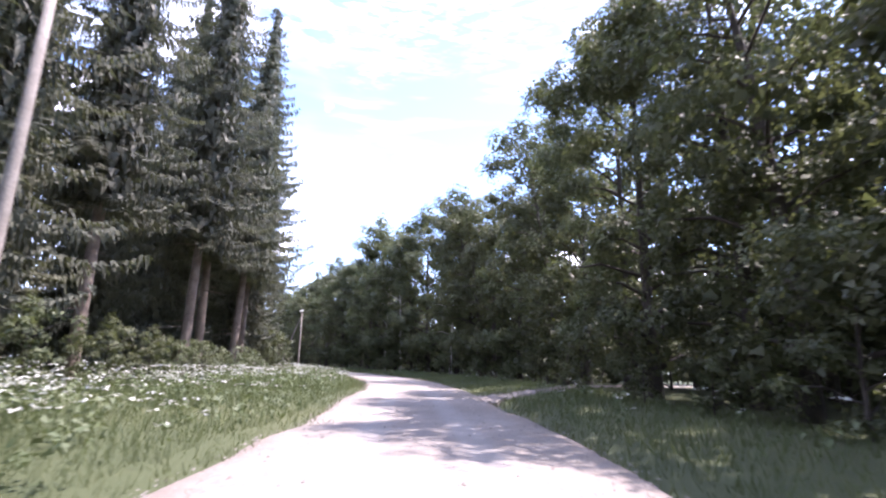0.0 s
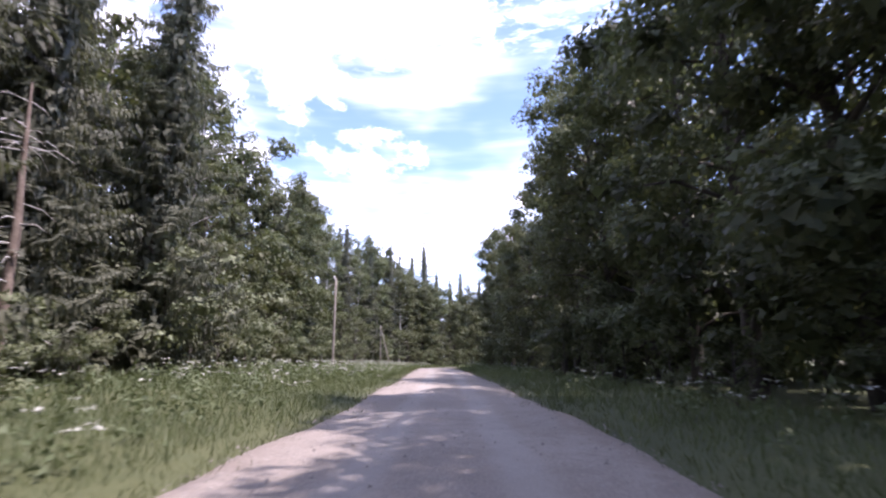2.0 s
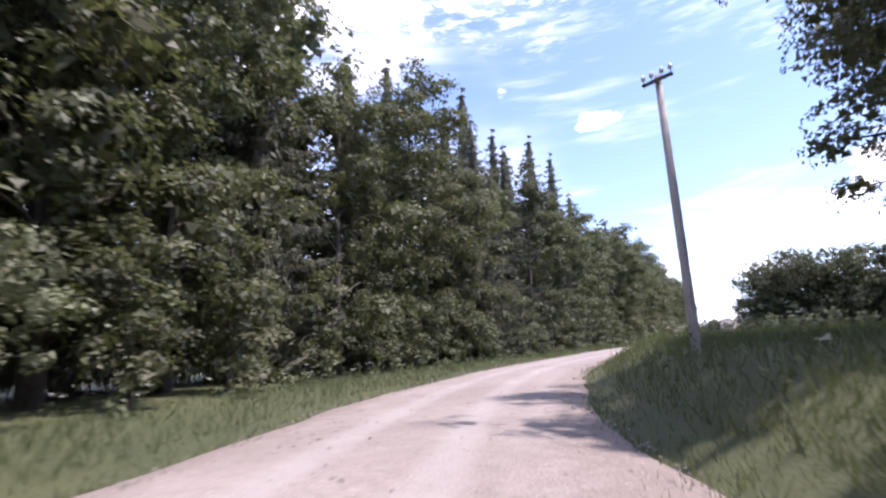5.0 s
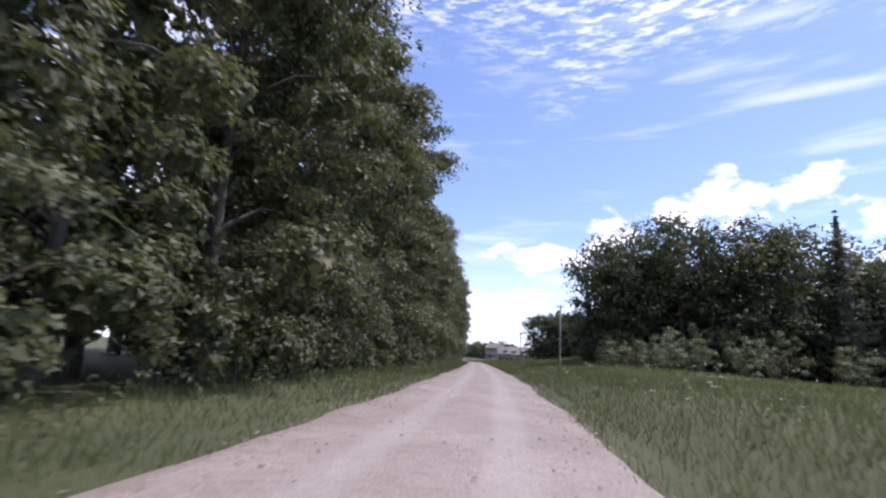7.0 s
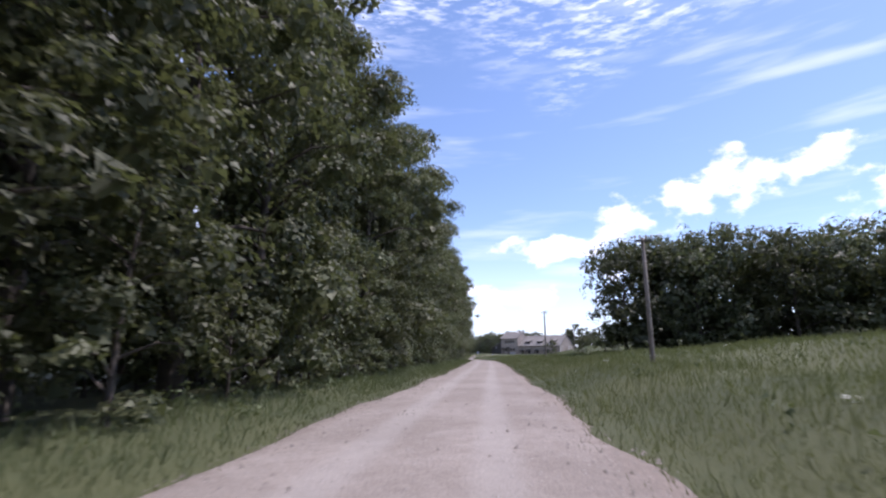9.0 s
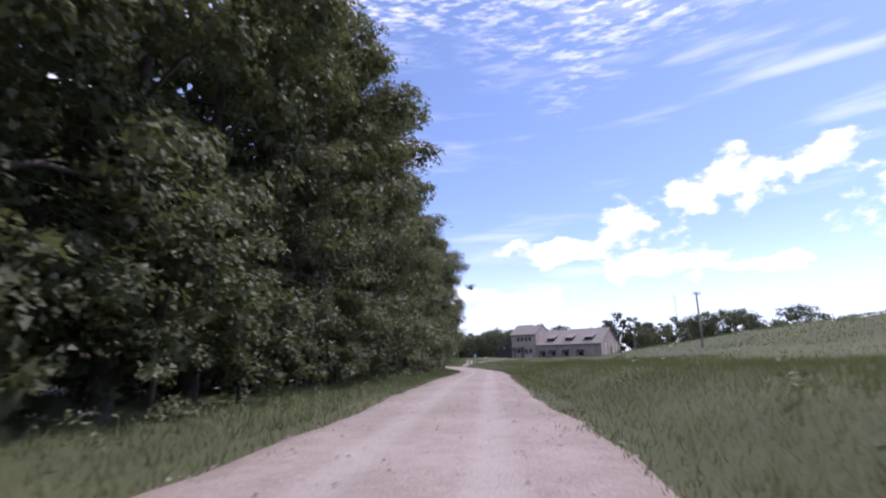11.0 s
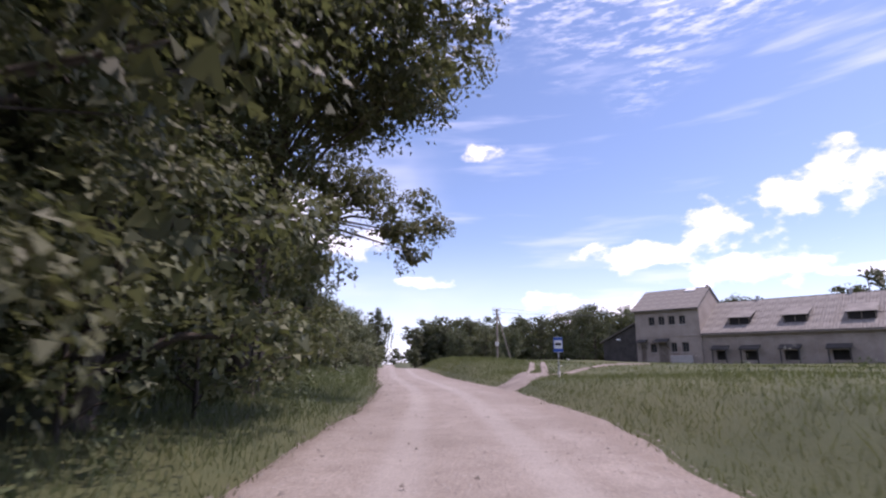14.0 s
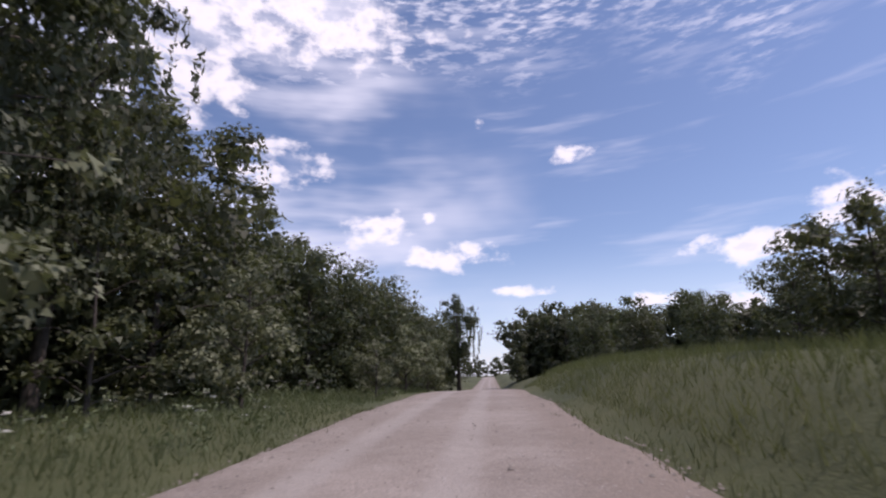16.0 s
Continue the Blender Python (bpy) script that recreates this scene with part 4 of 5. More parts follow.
belt(170, 240, 4.5, lambda s: left_edge(s) - 8, ("undergrowth", "back_tree"), 1.0, (0.8, 1.0))
belt(238, 412, 4.2, left_edge, ("oak",), 0.5, (0.92, 1.1))
belt(413, 424, 3.9, left_edge, ("oak",), 0.3, (0.98, 1.1))
belt(245, 440, 5.2, lambda s: left_edge(s) - 4.4, ("back_tree", "back_tree", "back_spruce"), 1.0, (1.05, 1.22))
belt(250, 440, 8.0, lambda s: left_edge(s) - 10.5, ("far_tree",), 1.5, (1.3, 1.5))
belt(238, 410, 3.4, lambda s: left_edge(s) + 1.7, ("shrub",), 0.35, (0.55, 0.95))
belt(410, 444, 2.8, lambda s: left_edge(s) + 1.4, ("shrub",), 0.3, (0.75, 1.05))
belt(240, 443, 3.2, lambda s: left_edge(s) - 2.6, ("undergrowth",), 0.8, (0.7, 1.0))
belt(240, 443, 6.5, lambda s: left_edge(s) - 8, ("undergrowth",), 1.0, (0.9, 1.2))
belt(404, 447, 4.0, lambda s: left_edge(s) - 3.0, ("back_tree",), 0.6, (0.95, 1.1))
for s, k in ((376, 1.1), (381, 0.95), (385.5, 1.05), (390, 0.95), (394.5, 1.0)):
    plant("spruce", *spot(s, left_edge(s) - 0.4)[:2], k, None, "trees of the wood")

# right side: close dark wood up to the bend
belt(-12, 30, 4.2, right_edge, ("oak",), 0.7, (0.86, 0.98))
belt(30, 54, 4.2, right_edge, ("oak",), 0.7, (1.0, 1.12))
belt(54, 70, 4.2, right_edge, ("oak",), 0.7, (1.08, 1.2))
belt(72, 84, 4.5, right_edge, ("oak", "maple", "oak"), 0.7, (0.9, 1.02))
belt(84, 141, 4.4, right_edge, ("maple", "oak", "maple"), 0.7, (0.84, 0.98))
belt(142, 162, 3.8, lambda s: right_edge(s) + 3.0, ("oak",), 0.5, (0.72, 0.88))
belt(136, 166, 3.4, lambda s: right_edge(s) + 4.5, ("back_tree", "grove_tree"), 0.8, (0.8, 1.1))
belt(134, 168, 3.0, lambda s: right_edge(s) + 1.5, ("undergrowth", "shrub"), 0.8, (0.7, 1.0))
for x, y, k in ((19.2, -65.6, 0.82), (22.5, -62.5, 0.8), (24.0, -67.5, 0.9), (18.6, -69.5, 0.85)):
    plant("oak", x, y, k, None, "trees of the wood", None, 1.0, 200)
plant("oak", 19.4, -73.2, 0.95, None, "trees of the wood")
plant("maple", 22.5, -69.5, 0.8, None, "trees of the wood")
belt(-12, 32, 4.4, lambda s: right_edge(s) + 4.5, ("back_tree",), 1.0, (0.72, 0.88))
belt(32, 54, 4.4, lambda s: right_edge(s) + 4.5, ("back_tree",), 1.0, (0.85, 1.0))
belt(54, 84, 5.6, lambda s: right_edge(s) + 5, ("maple", "back_tree"), 1.2, (0.85, 0.95))
belt(84, 162, 5.6, lambda s: right_edge(s) + 6, ("back_tree",), 1.2, (0.9, 1.02))
belt(-10, 158, 7.5, lambda s: right_edge(s) + 10, ("far_tree",), 1.5, (0.9, 1.1))
belt(-8, 160, 4.0, lambda s: right_edge(s) - 2.0, ("shrub",), 0.6, (0.4, 0.8))
belt(-12, 162, 3.0, lambda s: right_edge(s) + 2.8, ("undergrowth",), 0.8, (0.7, 1.0))
belt(-12, 66, 2.8, lambda s: right_edge(s) + 5.6, ("undergrowth",), 0.6, (0.8, 1.0))
belt(-12, 160, 7.0, lambda s: right_edge(s) + 8, ("undergrowth",), 1.0, (0.9, 1.2))
for s, d in ((63, 9.0), (66, 8.2), (52, 10)):
    plant("birch", *spot(s, d)[:2], 1.0)

# right side: groves in the open land
for x, y, kind, k in ((10.2, 40, "grove_tree", 1.0), (14, 42, "grove_tree", 1.2), (17.8, 39, "grove_tree", 1.28), (21, 41, "spruce", 0.84), (24.5, 38, "grove_tree", 1.3), (29, 41, "grove_tree", 1.3), (33, 38, "spruce", 0.8), (36.5, 42, "grove_tree", 1.25), (42, 40, "spruce", 0.85), (13, 48, "grove_tree", 1.0), (21, 48, "grove_tree", 1.1), (30, 49, "back_tree", 0.85), (46, 44, "grove_tree", 1.3), (54, 42, "back_spruce", 0.9), (9, 44.5, "spruce", 0.4)):
    plant(kind, x, y, k, None, "grove in the field")
for x, y, k in ((8.5, 26, 0.55), (10.8, 28, 0.6), (12.6, 25, 0.62), (15.5, 28, 0.7), (18.5, 25.5, 0.72), (22, 28, 0.75), (26, 26, 0.8), (9.4, 33, 0.5), (13.5, 33, 0.7), (17, 33, 0.8), (21, 34, 0.8)):
    plant("willow", x, y, k, None, "bushes in the field")
for x, y, kind, k in ((5.0, 98.5, "grove_tree", 0.82), (8.2, 100, "birch", 0.66), (11.4, 98.5, "grove_tree", 0.94), (15.2, 100.5, "grove_tree", 0.97), (19, 98, "grove_tree", 0.92), (23.2, 100, "grove_tree", 1.0), (27.8, 98, "grove_tree", 0.95), (32, 101, "grove_tree", 1.12), (37, 98, "grove_tree", 1.08), (42, 101, "grove_tree", 1.15), (48, 99, "grove_tree", 1.15), (55, 101, "grove_tree", 1.2), (10, 104, "back_tree", 0.62), (19, 105, "back_tree", 0.64), (28, 105, "back_tree", 0.68), (39, 106, "back_tree", 0.7)):
    plant(kind, x, y, k, None, "grove in the field")
for x, y, kind, k in ((1.6, 103.5, "shrub", 0.5), (-1.2, 111, "shrub", 0.42), (3.5, 101, "shrub", 0.6), (5.5, 96.5, "shrub", 0.5), (9, 96.5, "undergrowth", 0.6), (14, 97, "undergrowth", 0.6), (20, 96, "undergrowth", 0.6), (26, 97, "undergrowth", 0.6), (33, 96.5, "undergrowth", 0.7), (40, 97, "undergrowth", 0.7)):
    plant(kind, x, y, k, None, "bushes in the field")
for i in range(24):
    plant("far_tree", 7 + 2.3 * i + LUCK.uniform(-1, 1), 101.5 + LUCK.uniform(-1.5, 4), LUCK.uniform(0.78, 0.92), None, "grove in the field")
    if i < 18:
        plant("far_tree", 12 + 2.4 * i + LUCK.uniform(-1, 1), 44 + LUCK.uniform(-2, 3), LUCK.uniform(0.85, 1.05), None, "grove in the field")

# round the long building and beyond
for x, y, kind, k in ((-26, 262, "grove_tree", 0.5), (-21.5, 263, "grove_tree", 0.6), (-30, 270, "grove_tree", 0.55), (-36, 275, "grove_tree", 0.5), (-13, 270, "grove_tree", 0.62), (-9, 272, "grove_tree", 0.7), (-42, 282, "grove_tree", 0.55), (-24, 276, "grove_tree", 0.66), (-3, 270, "grove_tree", 0.7), (-48, 286, "grove_tree", 0.6), (-18, 274, "grove_tree", 0.7)):
    plant(kind, x, y, k, None, "trees behind the building")
for x, y, k in ((-31.1, 239.8, 0.6), (-30.4, 240.4, 0.52), (-31.7, 240.4, 0.54)):
    plant("shrub", x, y, k, None, "bushes by the verge", 0)
for i in range(34):
    a = i / 33
    plant("far_tree", 10 + 105 * a + LUCK.uniform(-2, 2), 268 - 45 * a + LUCK.uniform(-5, 5), LUCK.uniform(0.62, 0.95), None, "far tree line")
for i in range(22):
    a = i / 21
    plant("undergrowth", 9 + 100 * a + LUCK.uniform(-2, 2), 265 - 44 * a + LUCK.uniform(-3, 3), LUCK.uniform(1.0, 1.4), None, "far tree line")
for x, y, k in ((27, 238, 0.74), (31, 236, 0.8), (37, 240, 0.85), (16, 246, 0.55), (20.5, 243, 0.5), (45, 232, 0.85)):
    plant("grove_tree", x, y, k, None, "trees by the far barn")
for i in range(26):
    a = i / 25
    plant("far_tree", -66 + 62 * a + LUCK.uniform(-2, 2), 318 - 12 * a + LUCK.uniform(-8, 8), LUCK.uniform(0.75, 1.0), None, "far tree line")
for i in range(24):
    a = i / 23
    plant("undergrowth", -66 + 62 * a + LUCK.uniform(-1, 1), 311 - 12 * a + LUCK.uniform(-3, 3), LUCK.uniform(1.2, 1.6), None, "far tree line")
for x, y, k in ((-64.5, 306, 0.9), (-61, 308, 0.95), (-57, 305, 0.85), (-52.5, 309, 0.9), (-63.5, 300.5, 0.4)):
    plant("far_tree", x, y, k, None, "far tree line")

for i in range(16):
    plant("far_tree", -205 + 9 * i + LUCK.uniform(-2, 2), 478 - 2 * i + LUCK.uniform(-6, 6), LUCK.uniform(0.55, 0.8), None, "far tree line")

# left side past the wood's corner
plant("corner_oak", -29.6, 203.0, 1.0, None, "trees at the wood's corner", 0, 1.0, 0)
for x, y, k in ((-28.6, 202.4, 0.95), (-30.2, 204.6, 1.0), (-32.4, 207.4, 0.9)):
    plant("shrub", x, y, k, None, "bushes by the verge", 2)
for s, d, k in ((426.5, -6.2, 1.1), (431.5, -5.6, 1.14), (436.5, -5.8, 1.12), (441.5, -6.2, 1.12)):
    plant("verge_oak", *spot(s, d)[:2], k, None, "trees at the wood's corner", None, 1.0, open_side(*spot(s, d)[:2]))
for x, y, k in ((-32.5, 202.5, 0.85), (-35.2, 206.8, 0.82), (-36.5, 203.0, 0.9)):
    plant("oak", x, y, k, None, "trees at the wood's corner", None, 1.0, open_side(x, y))
for x, y, kind, k in ((-38.5, 209.5, "grove_tree", 1.1), (-42, 213, "grove_tree", 1.0), (-45, 217, "oak", 0.8), (-47, 223, "oak", 0.76), (-48.5, 231, "oak", 0.72), (-46.5, 220, "oak", 0.78), (-49, 227, "oak", 0.74), (-43, 208, "back_tree", 0.8), (-51, 238, "grove_tree", 0.8), (-55, 244, "grove_tree", 0.75), (-38, 204, "back_tree", 0.9)):
    plant(kind, x, y, k, None, "trees at the wood's corner")
for x, y, kind, k in ((-41.8, 229.2, "willow", 0.9), (-48.0, 234.8, "shrub", 0.8), (-46.8, 238.5, "willow", 0.85), (-42.6, 220.6, "shrub", 0.9), (-40.6, 215.6, "shrub", 0.9), (-51.5, 254.0, "willow", 1.0), (-55, 262, "willow", 0.9), (-47.5, 246, "willow", 0.6), (-44.4, 225.5, "willow", 0.85)):
    plant(kind, x, y, k, None, "bushes by the verge")
belt(446, 520, 4.2, lambda s: -17.0, ("back_tree",), 1.0, (0.75, 0.9), "trees left of the straight road")
belt(446, 500, 3.6, lambda s: -14.5, ("undergrowth",), 0.8, (0.7, 1.0), "trees left of the straight road")
belt(448, 530, 4.4, between(((448, -14), (470, -15), (530, -14))), ("grove_tree",), 1.5, (0.62, 0.8), "trees left of the straight road")
belt(530, 640, 4.0, lambda s: -14, ("far_tree",), 1.5, (0.75, 0.95), "trees left of the straight road")
belt(440, 500, 4.5, lambda s: -25.0, ("far_tree",), 1.5, (0.9, 1.1), "trees left of the straight road")
belt(448, 640, 7.5, between(((448, -20), (640, -20))), ("far_tree",), 2.0, (0.75, 0.95), "trees left of the straight road")
for x, y, k in ((-47.6, 231.5, 0.9), (-50.5, 234.5, 0.88), (-52, 227.7, 0.9)):
    plant("weeping_birch", x, y, k, None, "birches left of the straight road")
plant("weeping_birch", -72.2, 297.8, 0.88, None, "birches left of the straight road")
plant("weeping_birch", -71.0, 296.2, 0.92, None, "birches left of the straight road")
plant("dead_spruce", 58.0, -157.0, 1.0)
for s, d in ((79, -12.5), (83, -15), (66, -12.5), (69.5, -14.5), (73, -13), (77, -16), (70, -18), (75, -19)):
    plant("spruce", *spot(s, d)[:2], 1.05)
belt(504, 553, 4.0, between(((504, -9.5), (553, -7.6))), ("grove_tree",), 0.6, (0.66, 0.82), "trees left of the straight road")
belt(506, 553, 3.6, between(((506, -7.4), (553, -6.4))), ("undergrowth",), 0.4, (0.5, 0.7), "trees left of the straight road")

for x, y, k in ((-73.4, 297.0, 0.55), (-72.4, 293.6, 0.5), (-75.5, 300.5, 0.6)):
    plant("undergrowth", x, y, k, None, "trees left of the straight road")
for i in range(18):
    plant("undergrowth", *spot(S_MAX - 4, -34 + 4 * i)[:2], LUCK.uniform(0.9, 1.3), None, "far tree line")


# ---- grass, herbs, flowers, stones ----
def blades(rng, s, d, low, high, width, bend=0.35):
    """Single blades of grass at places along the road."""
    plan, _ = on_line(s, d)
    z = height(s, d)
    n = len(s)
    patch = 0.78 + 0.24 * wave(plan[:, 0], plan[:, 1], 1.3) + 0.10 * wave(plan[:, 0], plan[:, 1], 0.4, 2.0)
    tall = (low + (high - low) * rng.random(n) ** 1.3) * np.clip(patch, 0.3, 1.4)
    w = rng.random(n) * 6.283
    lean = rng.normal(size=(n, 2)) * bend * tall[:, None]
    base = np.stack([plan[:, 0], plan[:, 1], z - 0.03], 1)
    side = np.stack([np.cos(w), np.sin(w), 0 * w], 1) * (width * (0.6 + 0.8 * rng.random(n)))[:, None]
    tip = base + np.stack([lean[:, 0], lean[:, 1], tall], 1)
    return np.stack([base - side, base + side, tip], 1).reshape(-1, 3)


def clear_of_track(s, d):
    plan, _ = on_line(s, d)
    keep = np.ones(len(s), bool)
    for stations in TRACKS:
        for ((x0, y0), w0), ((x1, y1), w1) in zip(stations, stations[1:]):
            ax, ay = x1 - x0, y1 - y0
            u = np.clip(((plan[:, 0] - x0) * ax + (plan[:, 1] - y0) * ay) / (ax * ax + ay * ay), 0, 1)
            off, w = np.hypot(plan[:, 0] - x0 - u * ax, plan[:, 1] - y0 - u * ay), w0 + (w1 - w0) * u
            keep &= (off > 0.82 * w) | ((off < 0.3) & (w < 1.15) & (w > 0.8))
    c, q = math.cos(radians(-27.5)), math.sin(radians(-27.5))
    u, v = (plan[:, 0] + 16.4) * c + (plan[:, 1] - 257.4) * q, -(plan[:, 0] + 16.4) * q + (plan[:, 1] - 257.4) * c
    keep &= ~((u > -5) & (u < 25.2) & (v > -0.3) & (v < 12))
    return keep


def strip(rng, s0, s1, side, near, far, per_m2):
    """Random places in a strip beside the road, denser in patches."""
    n = int((s1 - s0) * (far - near) * per_m2 * 0.8)
    s = s0 + (s1 - s0) * rng.random(n)
    a = near + (far - near) * rng.random(n)
    d = side * (half_width(s, float(side)) + a)
    keep = clear_of_track(s, d)
    return s[keep], d[keep]


def grass():
    rng = np.random.default_rng(3)
    fringe, tall, hay = [], [], []
    for side in (-1, 1):
        s, d = strip(rng, -6, 490, side, -0.3, 0.8, 100)
        fringe.append(blades(rng, s, d, 0.06, 0.30, 0.008))
        s, d = strip(rng, -6, 490, side, -0.75, 0.1, 110)
        tuft = wave(s, d, 0.55, 3.0 + side) + 0.6 * wave(s, d, 2.7, 1.0) > 0.42
        fringe.append(blades(rng, s[tuft], d[tuft], 0.05, 0.22, 0.007))
    for s0, s1, side, near, far, many, low, high, wide, lot in (
        (-6, 160, -1, 0.5, 4.0, 150, 0.18, 0.50, 0.0085, tall), (-6, 160, -1, 4.0, 11.0, 38, 0.25, 0.6, 0.019, tall),
        (160, 510, -1, 0.5, 3.6, 105, 0.16, 0.5, 0.0095, tall), (445, 500, -1, 3.8, 9.0, 30, 0.25, 0.65, 0.022, tall),
        (-6, 160, 1, 0.5, 5.0, 95, 0.16, 0.5, 0.010, tall), (140, 262, 1, 0.5, 4.5, 125, 0.18, 0.5, 0.009, tall),
        (262, 425, 1, 0.5, 4.5, 170, 0.14, 0.42, 0.007, hay), (150, 405, 1, 4.5, 11.0, 70, 0.2, 0.42, 0.012, hay), (150, 400, 1, 11.0, 40.0, 14, 0.18, 0.36, 0.028, hay),
        (425, 462, 1, 0.4, 4.5, 130, 0.10, 0.32, 0.008, hay), (462, 510, 1, 0.4, 5.5, 130, 0.16, 0.5, 0.009, hay), (290, 480, 1, 36.0, 64.0, 5, 0.16, 0.3, 0.06, hay), (405, 530, 1, 4.5, 11.0, 46, 0.1, 0.3, 0.015, hay), (400, 475, 1, 11.0, 36.0, 10, 0.12, 0.26, 0.035, hay),
    ):
        s, d = strip(rng, s0, s1, side, near, far, many)
        lot.append(blades(rng, s, d, low, high, wide))
    for name, label, lot, mat in (("verge_fringe_grass", "short green grass along the gravel's edge", fringe, GRASS), ("verge_grass", "tall green grass of the road verge", tall, GRASS), ("field_grass", "tall yellowish-green meadow grass with seed heads", hay, HAY)):
        tagged(new(name, tri_mesh(name, lot, mat)), label, "grass", kind="stuff")


def herbs():
    """Broad-leaved weeds and white umbels among the grass."""
    rng = np.random.default_rng(8)
    leaf_c, leaf_r = [], []
    umbels, stalks = [], []
    lots = ((-6, 160, -1, 1.0, 6.5, 1.9, 0.3), (-4, 60, -1, 0.6, 6.0, 1.5, 1.3), (80, 160, -1, 0.9, 4.5, 1.2, 0.6), (160, 440, -1, 1.2, 4.0, 0.9, 0.12), (-6, 150, 1, 1.2, 5.0, 0.7, 0.25), (150, 262, 1, 1.0, 5.0, 0.5, 0.35), (262, 470, 1, 1.0, 8.0, 0.12, 0.2), (443, 500, -1, 0.8, 6.0, 0.8, 0.25))
    for s0, s1, side, near, far, density, white in lots:
        s, d = strip(rng, s0, s1, side, near, far, density)
        plan, _ = on_line(s, d)
        z = height(s, d)
        for (x, y), g in zip(plan, z):
            h = 0.3 + 0.4 * rng.random()
            leaf_c.append((x, y, g + h * 0.5))
            leaf_r.append((0.22, 0.22, h * 0.5))
        n = int(len(s) * white * 4.0)
        if n:
            pick = rng.integers(0, len(s), n)
            lump = wave(plan[pick, 0], plan[pick, 1], 1.8, 0.4) > -0.15
            pick = pick[lump]
            n = len(pick)
            at = np.stack([plan[pick, 0], plan[pick, 1], z[pick] + 0.40 + 0.36 * rng.random(n)], 1)
            at[:, :2] += rng.normal(size=(n, 2)) * 0.35
            for k in range(6):
                w = k * 1.047 + rng.random(n)
                r = 0.05 + 0.05 * rng.random(n)
                c = at + np.stack([np.cos(w) * r, np.sin(w) * r, rng.normal(size=n) * 0.012], 1)
                umbels.append((c[:, None] + rng.normal(size=(n, 3, 3)) * np.array([0.027, 0.027, 0.018])).reshape(-1, 3))
            foot = at * 1.0
            foot[:, 2] = z[pick]
            stalks.append(np.stack([foot + [0.007, 0, 0], foot - [0.007, 0, 0], at], 1).reshape(-1, 3))
    leaves = sprays(rng, leaf_c, leaf_r, len(leaf_c) * 6, 0.11, 3, 0.1, 0.2)
    tagged(new("verge_herbs", tri_mesh("verge_herbs", [leaves] + stalks, HERB)), "broad-leaved green weeds among the grass", "weeds", kind="stuff")
    tagged(new("white_flowers", tri_mesh("white_flowers", umbels, PETAL)), "white umbels of cow parsley on the verge", "flowers", kind="stuff")


def pebbles():
    rng = np.random.default_rng(4)
    n = 42000
    s = -4 + 500 * rng.random(n)
    edge = rng.random(n) < 0.72
    side = np.where(rng.random(n) < 0.5, -1.0, 1.0)
    d = np.where(edge, side * (half_width(s, side) - np.abs(rng.normal(size=n)) * 0.55 + 0.02), rng.uniform(-2.2, 2.2, n))
    plan, z = on_line(s, d)
    r = 0.012 + 0.032 * rng.random(n) ** 4
    z = z + 0.07 * (1 - (d / half_width(s, np.sign(d))) ** 2) + r * 0.2
    shape = np.array([(1, 0, 0), (-0.5, 0.87, 0), (-0.5, -0.87, 0), (0, 0, 0.8)])
    w = rng.random(n) * 6.28
    turned = np.stack([shape[:, 0] * np.cos(w)[:, None] - shape[:, 1] * np.sin(w)[:, None], shape[:, 0] * np.sin(w)[:, None] + shape[:, 1] * np.cos(w)[:, None], np.tile(shape[:, 2], (n, 1))], -1)
    verts = np.stack([plan[:, 0], plan[:, 1], z], 1)[:, None] + turned * (r[:, None, None] * (0.7 + 0.6 * rng.random((n, 4, 1))))
    f = np.array([(0, 1, 3), (1, 2, 3), (2, 0, 3)])
    faces = (np.arange(n)[:, None, None] * 4 + f).reshape(-1, 3)
    tagged(new("loose_gravel", mesh_from("loose_gravel", verts.reshape(-1, 3), faces, STONE)), "loose pale stones along the road's edges", "gravel", kind="stuff")


grass()
herbs()
pebbles()


